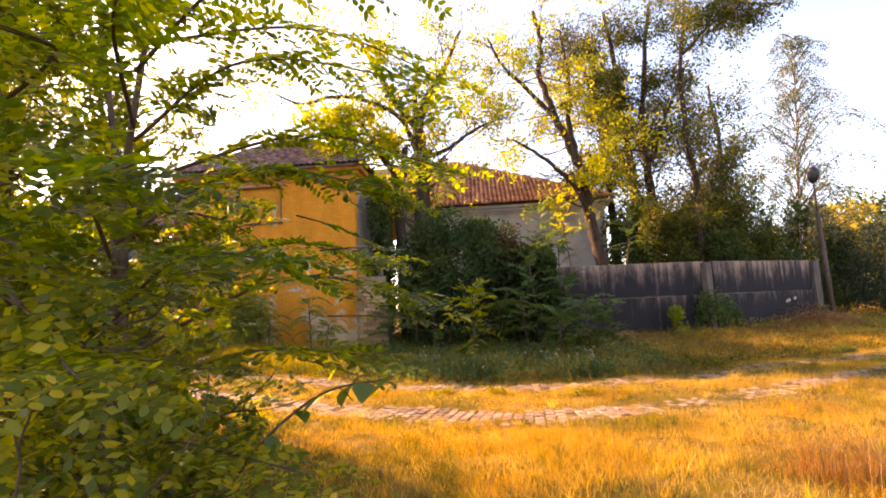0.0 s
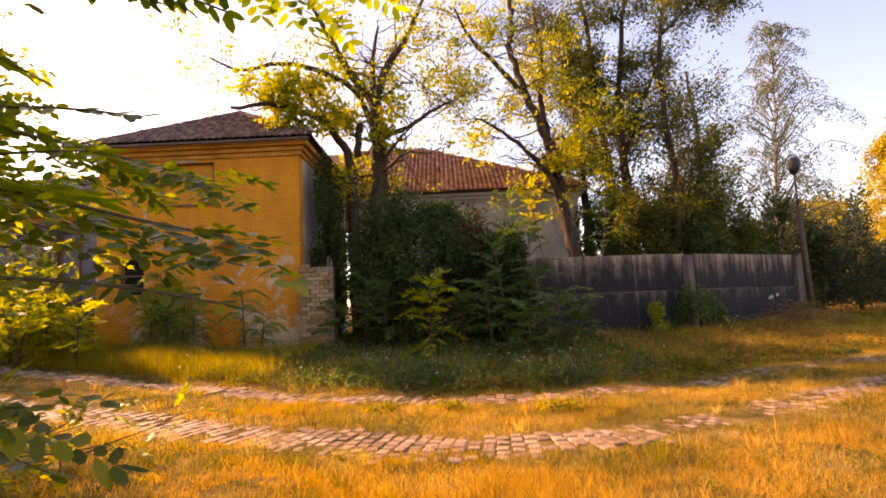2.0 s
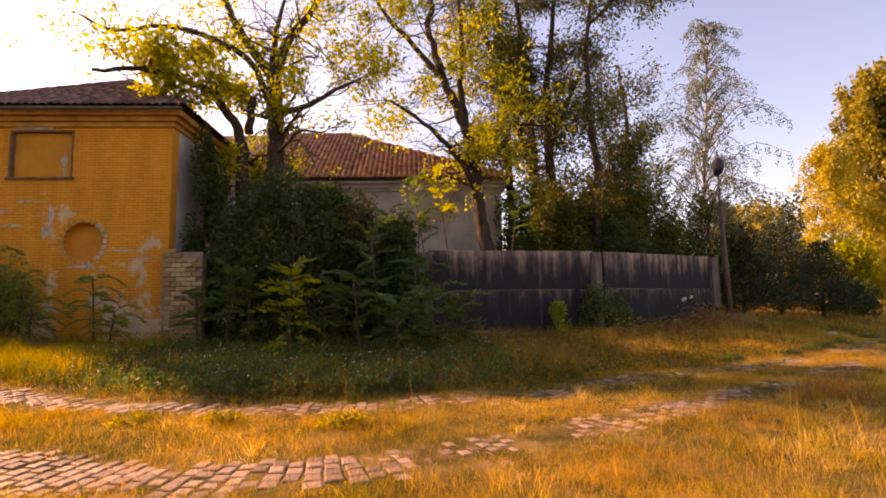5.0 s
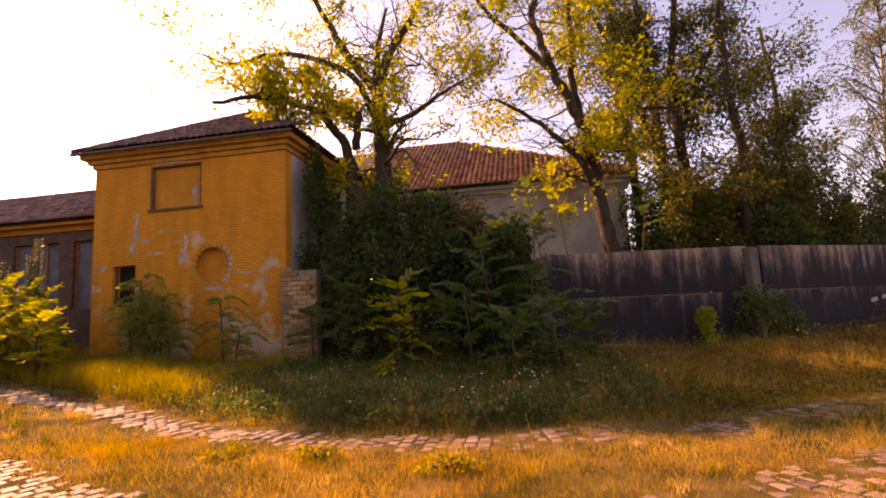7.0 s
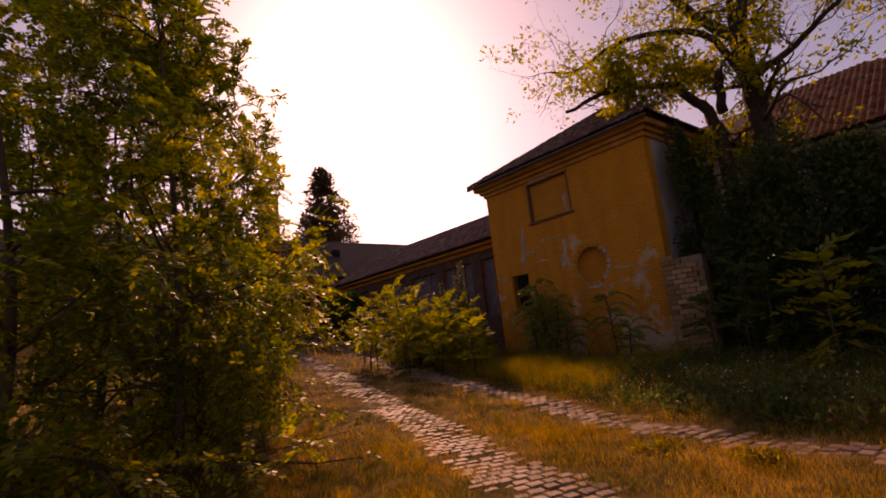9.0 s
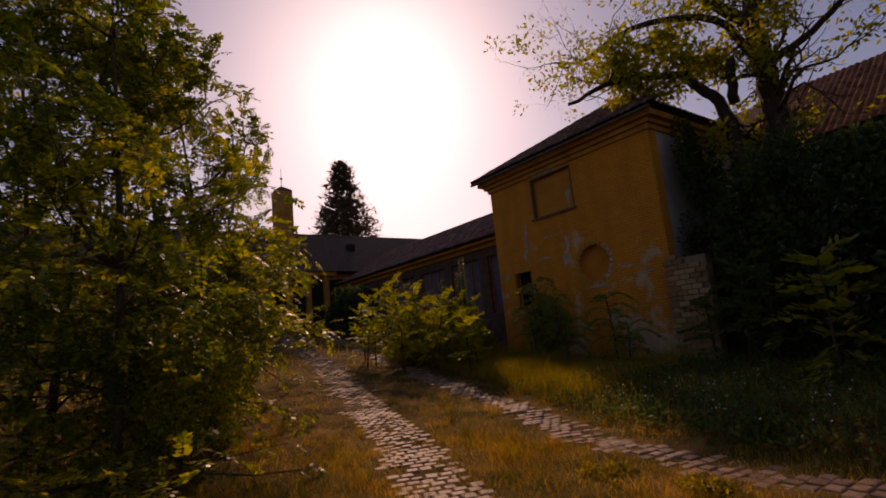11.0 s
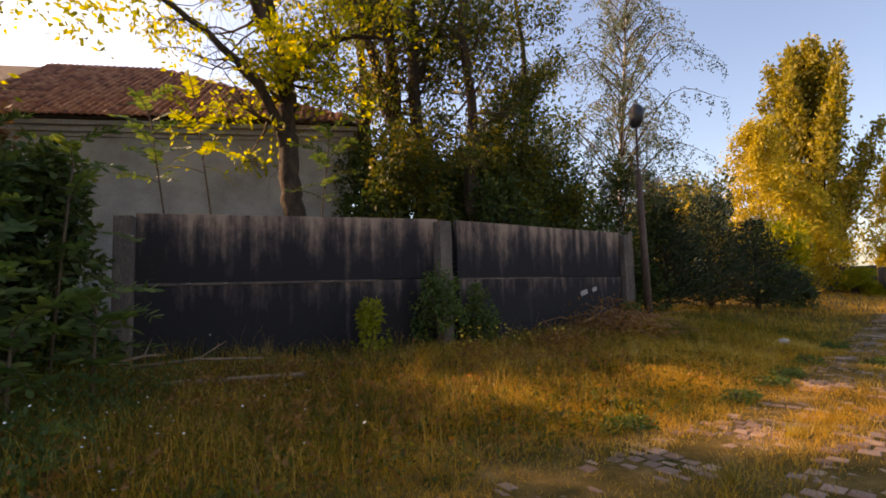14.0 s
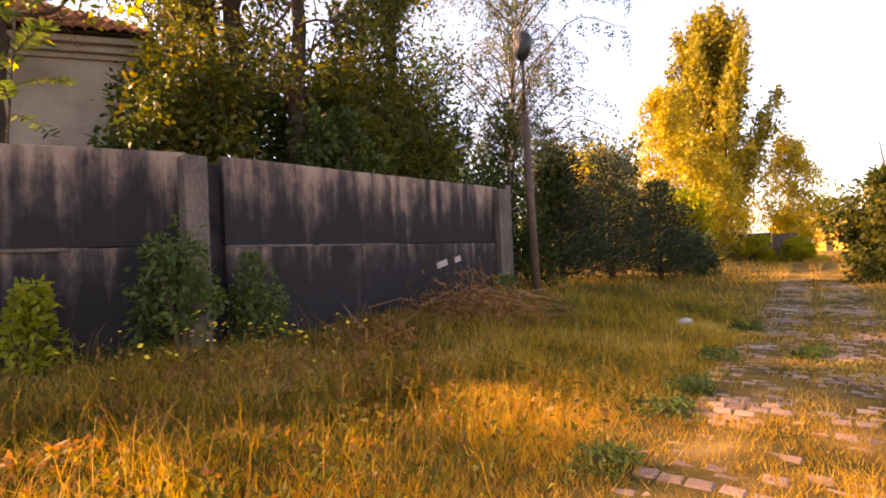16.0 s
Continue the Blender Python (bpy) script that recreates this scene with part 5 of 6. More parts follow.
# single long leaves at the bough ends, hanging clear against the light
for base, way, length in (((-0.98, 3.3, 1.64), (1, 0.05, -0.02), 0.62), ((-1.15, 3.35, 1.93), (1, -0.05, 0.14), 0.5), ((-0.95, 3.3, 2.5), (1, 0.1, -0.2), 0.6), ((-0.75, 3.2, 2.62), (1, 0.2, -0.05), 0.55), ((-1.2, 3.3, 2.3), (0.9, -0.2, -0.3), 0.5), ((-1.2, 3.3, 1.35), (0.9, 0.1, -0.25), 0.45), ((-1.05, 3.4, 2.1), (1, 0.1, 0.05), 0.42)):
    o = np.array((-2.5, 3.2, gz(-2.5, 3.2)))
    f = frond_points(np.array(base) - o, way, length, 13, bough_rng, 0.12)
    fr.append(f)
    tb.add([tuple(np.array(base) - o - np.array(way) * 0.12), *[tuple(q) for q in f[3][::4]], tuple(f[3][-1])], 0.006, 0.002, 4)
link("stemwork", tb.mesh("stemwork", M_TWIG), boughs, kind="stuff")
link("leaves", frond_mesh("leaves", fr, 0.066, 0.031, M_NEARLEAF, bough_rng), boughs)


# a broad-leaved shoot arching out of the thicket
shoot = thing("bramble_shoot", "arching shoot with broad dusky green leaves", "plant", (-1.8, 2.8, gz(-1.8, 2.8)))
tb = Tubes()
s_line = smooth_line([(0, 0, -0.05), (0.35, -0.1, 0.75), (0.85, -0.3, 1.2), (1.3, -0.5, 1.32)], 6)
tb.add(s_line, 0.012, 0.004, 6)
link("stem", tb.mesh("stem", M_TWIG), shoot)
leaf_outline = [(0.0, 0.0), (0.22, 0.3), (0.46, 0.36), (0.74, 0.22), (1.0, 0.0), (0.74, -0.22), (0.46, -0.36), (0.22, -0.3)]
for k, i in enumerate((5, 7, 9, 11, 13, 14, 15, 16, 17, 18)):
    p = s_line[i]
    size = bough_rng.uniform(0.1, 0.16)
    m = Matrix.Translation(p) @ Matrix.Rotation(k * 2.4 + 0.6, 4, "Z") @ Matrix.Rotation(bough_rng.uniform(0.1, 0.9), 4, "Y") @ Matrix.Rotation(bough_rng.uniform(-0.4, 0.4), 4, "X")
    V = [m @ Vector((u * size, v * size, -0.18 * size * u * u + 0.25 * abs(v) * size)) for u, v in leaf_outline] + [m @ Vector((u * size, 0, -0.18 * size * u * u)) for u in (0.25, 0.5, 0.75)]
    F = [(0, 1, 8), (1, 2, 9, 8), (2, 3, 10, 9), (3, 4, 10), (0, 8, 7), (7, 8, 9, 6), (6, 9, 10, 5), (5, 10, 4)]
    link("leaf", mesh_of("leaf", V, F, M_AILANTH, True), shoot)


# ---- birch, pines, poplar and the far trees ----
def drooping_tree(name, label, at, h, spread, leaf, seed, n_br=60, per=9, leaf_len=0.1, leaf_w=0.05, lo=0.25, bark=M_BIRCHBARK, r=0.16):
    rng = np.random.default_rng(seed)
    ob = thing(name, label, "tree", (*at, gz(*at)))
    tb = Tubes()
    top = (rng.normal(0, 0.3), rng.normal(0, 0.3), h)
    line = smooth_line([(0, 0, -0.2), (top[0] * 0.2, 0.1, h * 0.4), top], 8)
    tb.add(line, r, 0.02, 8)
    link("trunk", tb.mesh("trunk", bark), ob)
    tb, tips = Tubes(), []
    for k in range(n_br):
        t = lo + (0.97 - lo) * (k / n_br)
        p = line[int(t * (len(line) - 1))]
        p = Vector((p.x, p.y, t * h))
        a = k * 2.4 + rng.uniform(-0.4, 0.4)
        L = spread * (1.08 - t) ** 0.8 * rng.uniform(0.55, 1.15) * (1.25 if t > lo + 0.12 else 0.7)
        d = Vector((math.cos(a), math.sin(a), 0.75))
        q = p + d.normalized() * L * 0.6
        e = q + Vector((math.cos(a) * L * 0.5, math.sin(a) * L * 0.5, -L * 0.25))
        pts = smooth_line([p, q, e], 4)
        tb.add(pts, 0.03, 0.008, 4)
        for m in pts[3:]:
            for _ in range(2):
                hang = m + Vector((rng.normal(0, 0.25), rng.normal(0, 0.25), -rng.uniform(0.3, 1.2)))
                tips.append((np.array(m + (hang - m) * rng.uniform(0.2, 1)), np.array((0, 0, -1.0))))
    link("branchwork", tb.mesh("branchwork", M_TWIG), ob, kind="stuff")
    C, D = leaf_cloud(tips, per, 0.24, rng, 1.4)
    link("crown", leaf_mesh("crown", C, D + np.array((0, 0, -0.6)), leaf_len, leaf_w, leaf, rng), ob)
    return ob


def weeping_birch(at, top, h, spread, seed, n_br=120):
    """A slender leaning birch: thin rising boughs from which leafy strands hang, open at the tip and dense low down."""
    rng = np.random.default_rng(seed)
    ob = thing("birch", "slender grey-green birch with drooping strands of small leaves", "tree", (*at, gz(*at)))
    tb = Tubes()
    line = smooth_line([(0, 0, -0.2), (top[0] * 0.15, top[1] * 0.15, h * 0.3), (top[0] * 0.55, top[1] * 0.55, h * 0.65), (*top, h)], 10)
    tb.add(line, 0.15, 0.012, 8)
    link("trunk", tb.mesh("trunk", M_BIRCHBARK), ob)
    tb, C, D = Tubes(), [], []
    for k in range(n_br):
        t = 0.2 + 0.79 * (k / n_br) ** 1.15
        p = line[min(len(line) - 1, int(t * len(line)))]
        a = k * 2.4 + rng.uniform(-0.5, 0.5)
        reach = spread * (0.12 + 0.95 * (1 - t) ** 0.75) * rng.uniform(0.35, 1.1)
        out = Vector((math.cos(a), math.sin(a), 0))
        pts = smooth_line([p, p + out * reach * 0.55 + Vector((0, 0, reach * 0.55)), p + out * reach + Vector((0, 0, reach * 0.35))], 4)
        tb.add(pts, 0.028, 0.006, 4)
        for m in pts[2:]:
            for _ in range(2):
                drop = rng.uniform(0.25, 1.0) * (0.45 + 1.0 * (1 - t))
                sway = rng.normal(0, 0.16, 2)
                n = int(7 + 15 * drop)
                f = rng.uniform(0, 1, n)[:, None]
                e = np.array((sway[0], sway[1], -drop))
                C.append(np.array(m) + f * e + rng.normal(0, 0.07, (n, 3)))
                D.append(np.tile(e + (0, 0, -0.3), (n, 1)))
    link("branchwork", tb.mesh("branchwork", M_TWIG), ob, kind="stuff")
    link("crown", leaf_mesh("crown", np.concatenate(C), np.concatenate(D), 0.1, 0.055, M_BIRCHLEAF, rng, 0.9), ob)


weeping_birch((16.6, 27.5), (1.2, 0.1), 14.9, 5.2, 161)
drooping_tree("birch", "golden birch at the edge of the far clearing", (41.0, 48.0), 15.5, 4.6, M_GOLD, 162, 80, 13, 0.3, 0.17, 0.08, r=0.22)
drooping_tree("birch", "golden birch beside the tall poplar", (59.5, 51.0), 13.0, 4.5, M_GOLD, 163, 60, 11, 0.32, 0.18, 0.1, r=0.22)
drooping_tree("birch", "young golden birch with a pale trunk", (43.5, 45.5), 9.0, 3.2, M_GOLD, 164, 50, 12, 0.3, 0.16, 0.15, r=0.12)


def conifer(name, label, at, h, spread, leaf, seed, whorls=14, per=14, leaf_len=0.22, leaf_w=0.05, lo=0.06, sag=0.0, gap=0.0, r=0.12):
    rng = np.random.default_rng(seed)
    ob = thing(name, label, "tree", (*at, gz(*at)))
    tb = Tubes()
    tb.add([(0, 0, -0.2), (0.03, 0, h * 0.5), (0, 0, h)], r, 0.02, 7)
    link("trunk", tb.mesh("trunk", M_BARK), ob)
    tb, C, D = Tubes(), [], []
    for w in range(whorls):
        t = lo + (1 - lo) * w / whorls
        for k in range(7):
            if rng.uniform() < gap:
                continue
            a = k * math.tau / 7 + w * 0.6 + rng.uniform(-0.3, 0.3)
            L = spread * (1.03 - t) ** 0.85 * rng.uniform(0.65, 1.15)
            d = np.array((math.cos(a), math.sin(a), 0.28 - sag))
            p = np.array((0, 0, t * h))
            tb.add([tuple(p), tuple(p + d * L * 0.6), tuple(p + d * L + np.array((0, 0, 0.12 * L)))], 0.03, 0.008, 4)
            m = int(per * (1 + L * 2))
            s = rng.uniform(0.15, 1, m)[:, None]
            q = p + d * L * s + rng.normal(0, 0.1 + 0.07 * L, (m, 3)) * (1, 1, 0.7)
            C.append(q)
            D.append(np.tile(d + (0, 0, 0.3), (m, 1)))
    link("branchwork", tb.mesh("branchwork", M_TWIG), ob, kind="stuff")
    link("needles", leaf_mesh("needles", np.concatenate(C), np.concatenate(D), leaf_len, leaf_w, leaf, rng, 0.5), ob)
    return ob


conifer("pine", "dark young pine at the field edge", (18.3, 27.2), 4.6, 2.3, M_PINE, 171, 12, 26)
conifer("pine", "dark young pine at the field edge", (21.0, 28.3), 4.8, 2.5, M_PINE, 172, 12, 26)
conifer("pine", "dark young pine at the field edge", (23.6, 28.8), 4.0, 2.3, M_PINE, 173, 11, 24)
conifer("pine", "dark young pine at the field edge", (20.0, 31.0), 6.5, 2.6, M_PINE, 174, 13, 22)
conifer("spruce", "sparse old spruce rising behind the far roof", (-45.0, 28.7), 17.4, 6.2, M_SPRUCE, 175, 24, 20, 0.42, 0.14, 0.25, 0.12, 0.1, 0.22)


def poplar(at, h, width, seed):
    """A tall poplar of steep plume-like boughs with gaps of shade and sky between them."""
    rng = np.random.default_rng(seed)
    ob = thing("poplar", "tall sunlit poplar with upright clumped boughs", "tree", (*at, gz(*at)))
    tb, C, D = Tubes(), [], []
    tb.add(smooth_line([(0, 0, -0.3), (0.1, 0, h * 0.4), (0, 0, h * 0.86)], 6), 0.55, 0.06, 8)
    for k in range(44):
        t = 0.12 + 0.68 * (k / 44)
        a = k * 2.4 + rng.uniform(-0.5, 0.5)
        reach = width * 0.68 * (0.14 + 0.95 * ((0.8 - t) / 0.68) ** 0.75) * rng.uniform(0.5, 1.1)
        p = Vector((0, 0, t * h))
        rise = (0.2 + 0.12 * (1 - t)) * h * rng.uniform(0.75, 1.2)
        e = p + Vector((math.cos(a) * reach, math.sin(a) * reach, rise))
        mid = p + (e - p) * 0.5 + Vector((math.cos(a), math.sin(a), -0.5)) * reach * 0.22
        pts = smooth_line([p, mid, e], 6)
        tb.add(pts, 0.13, 0.02, 5)
        n_p = len(pts)
        for i, q in enumerate(pts[3:]):
            fat = 0.32 + 0.45 * math.sin(math.pi * (i + 1) / (n_p - 2)) ** 0.8
            for _ in range(3):
                c = np.array(q) + rng.normal(0, 0.45, 3) * fat
                m = 26
                off = rng.normal(0, 1, (m, 3)) * np.array((0.42, 0.42, 0.75)) * fat
                C.append(c + off)
                D.append(off + np.array((0, 0, 0.5)))
    link("trunk", tb.mesh("trunk", M_BARK), ob)
    link("crown", leaf_mesh("crown", np.concatenate(C), np.concatenate(D), 0.4, 0.25, M_POPLAR, rng), ob)
    return ob


poplar((50.8, 52.0), 25.0, 9.6, 181)


def wood_tree(leaf, seed, h, spread, name="field_tree", label="rounded tree at the field's far edge"):
    rng = np.random.default_rng(seed)
    ob = thing(name, label, "tree", (0, 0, 0), "far trees")
    tb, tips = Tubes(), []
    line = smooth_line([(0, 0, -0.5), (0.2, 0.1, h * 0.5), (0, 0, h * 0.9)], 6)
    tb.add(line, 0.22, 0.04, 6)
    for k in range(18):
        i = int(rng.integers(3, len(line)))
        a = rng.uniform(0, math.tau)
        branch_out(tb, tips, line[i], (math.cos(a), math.sin(a), 0.5), spread * rng.uniform(0.5, 1.1), 0.07, 1, rng, 0.3, 0.25, (2, 3), 4)
    link("trunk", tb.mesh("trunk", M_BARK), ob)
    C, D = leaf_cloud(tips, 10, 0.5, rng)
    link("crown", leaf_mesh("crown", C, D, 0.5, 0.32, leaf, rng), ob)
    return ob


far_kinds = [wood_tree(M_GOLD, 191, 9, 2.6), wood_tree(M_POPLAR, 192, 11, 3.0), wood_tree(M_MIXED, 193, 12, 3.2), wood_tree(M_YELLOWSHRUB, 194, 6, 2.4)]
fr_rng = random.Random(5)
spots = [(26, 38), (29, 41), (33, 44), (36, 40.5), (31, 47), (38, 50), (23, 36), (27, 46), (46, 57), (62, 60), (66, 55), (45.5, 47.5), (55, 49), (20, 36), (16, 35), (12, 36), (36.5, 46), (40, 43.5), (60, 66), (24, 50), (34, 55), (18, 44)]
right_side = [(70, 49), (76, 50), (66, 43), (58, 37.5), (52, 33), (84, 56), (74, 44), (46, 28), (90, 60), (64, 35), (100, 62), (95, 80), (105, 84), (110, 74)]
for k, (x, y) in enumerate(spots + right_side):
    src = far_kinds[(k * 7 + k // 3) % 4]
    sc = fr_rng.uniform(0.75, 1.2) * (0.72 if (x, y) in spots else 1.15)
    m = pose(x, y, gz(x, y), 0, 0, fr_rng.uniform(0, 360)) @ Matrix.Scale(sc, 4)
    if k < 4:
        far_kinds[k].matrix_basis = pose(x, y, gz(x, y), 0, 0, 40 * k) @ Matrix.Scale(0.7, 4)
    else:
        copy_thing(src, m)
for seed, at, size, n, leaf in ((201, (29.5, 24.2), (2.4, 1.8, 4.2), 12000, M_MIXED), (202, (35.5, 26.0), (2.6, 2.0, 5.5), 10000, M_YELLOWSHRUB), (203, (45.5, 43.8), (2.2, 1.4, 2.2), 6000, M_YELLOWSHRUB), (204, (48.5, 42.2), (1.8, 1.4, 2.0), 5000, M_YELLOWSHRUB), (205, (40.5, 44.5), (2.4, 1.4, 2.6), 6000, M_GOLD), (206, (26.5, 30.5), (1.2, 1.0, 2.0), 3000, M_GREEN)):
    shrub("field_shrub", "sunlit shrub beside the clearing", at, size, n, leaf, seed, 0.2, 0.11, 8, 18)
snag_rng = np.random.default_rng(7)
snag = thing("dead_tree", "bare bleached dead tree by the far road", "tree", (66, 45.5, gz(66, 45.5)))
tb = Tubes()
tb.add(smooth_line([(0, 0, -0.3), (-0.5, 0.4, 6), (-0.9, 0.8, 11)], 5), 0.3, 0.05, 7)
for s in (-1, 1):
    tb.add(smooth_line([(-0.3, 0.2, 4), (-0.3 + 1.4 * s, 0.2 + 1.2 * s, 7), (-0.3 + 2 * s, 2 * s, 9)], 4), 0.13, 0.03, 5)
link("trunk", tb.mesh("trunk", M_BIRCHBARK), snag)
yard = thing("yard_wall", "low grey concrete yard wall", "wall", (47.6, 45.0, gz(47.6, 45)))
m = Matrix.Rotation(radians(-50), 4, "Z")
for k in range(3):
    bm = bmesh.new()
    box(bm, -2.7 + 1.82 * k, -0.1, -0.2, -0.9 + 1.8 * k, 0.1, 2.5 - 0.15 * k, bevel=0.03, m=m)
    part("panel", bm, M_POST, yard)
hut = thing("brick_hut", "small far brick building by the road", "building", (88, 66, gz(88, 66)))
part("wall", boxed(-2.5, -2.5, -0.3, 2.5, 2.5, 5.6), M_TRIM, hut)
bm = bmesh.new()
box(bm, -2.9, -2.9, 5.6, 2.9, 2.9, 5.9)
part("roof", bm, M_TILE, hut)
part("door", boxed(-2.56, -0.5, -0.2, -2.502, 0.5, 2.1), M_DARK, hut)


# ---- small things on the ground ----
brush_rng = np.random.default_rng(220)


def brush_pile(at, seed, n, size):
    rng = np.random.default_rng(seed)
    ob = thing("brushwood_heap", "heap of dry reddish-brown cut branches", "branches", (*at, gz(*at)))
    tb = Tubes()
    for _ in range(n):
        a, L = rng.uniform(0, math.tau), rng.uniform(0.4, 1.2) * size
        c = rng.normal(0, 0.35 * size, 2)
        h = abs(rng.normal(0.2, 0.18)) * size
        d = np.array((math.cos(a), math.sin(a))) * L / 2
        tb.add([(c[0] - d[0], c[1] - d[1], max(0.01, h - 0.05)), (c[0], c[1], h + 0.06), (c[0] + d[0], c[1] + d[1], h + rng.normal(0.1, 0.12))], 0.011, 0.004, 4)
    link("brushwood", tb.mesh("brushwood", M_CUTWOOD), ob, kind="stuff")
    C = rng.normal(0, 0.45 * size, (1900, 3)) * (1, 0.8, 0.55)
    C[:, 2] = np.abs(C[:, 2]) + 0.03
    link("dead_leaves", leaf_mesh("dead_leaves", C, rng.normal(0, 1, (1900, 3)), 0.12, 0.035, M_RUSTLEAF, rng), ob)


brush_pile((12.6, 20.4), 221, 130, 1.35)
brush_pile((10.6, 19.0), 222, 26, 0.7)
for k, (x, y, a, L) in enumerate(((4.2, 17.6, 10, 1.9), (3.3, 18.0, 60, 1.1), (-8.2, 16.6, 5, 2.6), (-7.0, 16.5, -12, 1.8))):
    ob = thing("fallen_branch", "grey fallen branch lying in the grass", "branch", (x, y, gz(x, y) + 0.12))
    tb = Tubes()
    c, s = math.cos(radians(a)), math.sin(radians(a))
    tb.add([(-c * L / 2, -s * L / 2, 0.0), (0, 0.05, 0.07), (c * L / 2, s * L / 2, 0.03)], 0.035, 0.012, 6)
    tb.add([(0, 0.05, 0.07), (c * 0.4 - s * 0.3, s * 0.4 + c * 0.3, 0.3)], 0.014, 0.006, 5)
    link("limb", tb.mesh("limb", M_DEADWOOD), ob)
plank = thing("old_plank", "weathered plank lying in the bank grass", "plank", (5.0, 16.6, gz(5.0, 16.6) + 0.16))
part("board", boxed(-0.9, -0.08, -0.02, 0.9, 0.08, 0.02, bevel=0.006, m=Matrix.Rotation(radians(6), 4, "Z")), M_DEADWOOD, plank)
bm = bmesh.new()
bmesh.ops.create_icosphere(bm, subdivisions=2, radius=0.1)
for v in bm.verts:
    v.co = Vector((v.co.x * 1.3, v.co.y, v.co.z * 0.7)) * (1 + 0.2 * math.sin(9 * v.co.x + 4 * v.co.y))
stone = link("stone", bm_mesh("stone", bm, M_STONE), None)
stone.location = (16.2, 19.6, gz(16.2, 19.6) + 0.1)
tagged(stone, "pale rough stone lying in the meadow", "stone")
rubble = thing("rubble_heap", "low heap of brown rubble along the house foot", "rubble", (-8.6, 17.3, gz(-8.6, 17.3)))
rr = random.Random(8)
for k in range(26):
    s = rr.uniform(0.08, 0.2)
    m = pose(rr.uniform(-1.8, 1.8), rr.uniform(-0.35, 0.3), s * 0.5, rr.uniform(0, 60), rr.uniform(0, 60), rr.uniform(0, 180))
    part("rubble_piece", boxed(-s, -s * 0.6, -s * 0.5, s, s * 0.6, s * 0.5, bevel=0.02, m=m), M_DARKWALL, rubble)


# ---- grass ----
def near_track(x, y):
    """Distance to the nearer of the two paved wheel tracks."""
    best = np.full(len(x), 1e9)
    for line in (LINE_N, LINE_S):
        sel = line[(line[:, 0] > -30) & (line[:, 0] < 45)]
        for k in range(0, len(x), 20000):
            dx = x[k:k + 20000, None] - sel[None, :, 0]
            dy = y[k:k + 20000, None] - sel[None, :, 1]
            best[k:k + 20000] = np.minimum(best[k:k + 20000], np.sqrt((dx * dx + dy * dy).min(1)))
    return best


def blotch(x, y, s, seed):
    return 0.5 + 0.25 * (np.sin(x * s + seed) * np.cos(y * s * 1.3 - seed) + np.sin((x + y) * s * 0.6 + 2 * seed) * np.cos((x - y) * s * 0.8))


def scatter(n, rng, anchors, r0, r1):
    k = rng.integers(0, len(anchors), n)
    A = np.array(anchors, float)[k]
    a = rng.uniform(0, math.tau, n)
    r = r0 * np.exp(rng.uniform(0, 1, n) * math.log(r1 / r0))
    return A[:, 0] + np.cos(a) * r, A[:, 1] + np.sin(a) * r, r


def blades(name, x, y, h, w, lean, mat, rng, label, bent=False):
    n = len(x)
    P = np.stack([x, y, land(x, y) - 0.01], 1)
    a = rng.uniform(0, math.tau, n)
    S = np.stack([np.cos(a), np.sin(a), np.zeros(n)], 1)
    b = rng.uniform(0, math.tau, n)
    B = np.stack([np.cos(b), np.sin(b), np.zeros(n)], 1) * (lean * h * rng.uniform(0.2, 1.4, n))[:, None]
    H = np.zeros((n, 3))
    H[:, 2] = h
    w = w[:, None]
    if bent:
        V = np.stack([P - S * w, P + S * w, P + S * w * 0.6 + H * 0.6 + B * 0.36, P + H * 0.95 + B, P - S * w * 0.6 + H * 0.6 + B * 0.36], 1).reshape(-1, 3)
    else:
        V = np.stack([P - S * w, P + S * w, P + H + B], 1).reshape(-1, 3)
    k = 5 if bent else 3
    base = np.arange(n)[:, None] * k
    F = (base + np.array([[0, 1, 2, 0, 2, 4, 4, 2, 3]])).reshape(-1, 3) if bent else base + np.array([[0, 1, 2]])
    me = quick_mesh(name, V, 3, F, mat)
    return tagged(new(name, me), label, "grass", kind="stuff")


g_rng = np.random.default_rng(300)
PLAN = [(0, 6), (1, 9), (3, 8), (-3, 9), (5, 11), (2, 12), (8, 14), (10, 16), (12, 15), (6, 15), (9, 18), (13, 18), (-1, 11), (7, 11), (15, 19), (12, 19), (17, 21)]
gxs, gys, gr = scatter(400000, g_rng, PLAN, 0.8, 26)
nxs, nys, _ = scatter(120000, g_rng, [(0, 5.5), (2, 6), (3.5, 7), (-1.5, 6.5), (5, 8.5), (9.5, 11.5), (12, 13), (0, 7)], 0.5, 4.5)
gxs, gys = np.concatenate([gxs, nxs]), np.concatenate([gys, nys])
edge_y = np.interp(gxs, LINE_N[:, 0], LINE_N[:, 1])
dn = gys - edge_y
dt = near_track(gxs, gys)
clear = ((dt > 0.3 + 0.2 * g_rng.uniform(-1, 1, len(gxs))) | ((blotch(gxs, gys, 1.6, 5.0) > 0.55) & (g_rng.uniform(0, 1, len(gxs)) < np.where(gxs > 3, 0.8, 0.1)))) & ~((gys > 17.9) & (gxs < -4.3)) & (gys < 30)
patch = blotch(gxs, gys, 0.9, 1.0)
tall = smoothstep(0.5, 2.6, dn) * (0.55 + 0.6 * patch) * (1.0 - 0.42 * smoothstep(3.5, 7.0, gxs))
far_r = np.hypot(gxs - 3, gys - 8)
thick = 0.0017 + 0.00019 * np.clip(far_r, 0, 30)
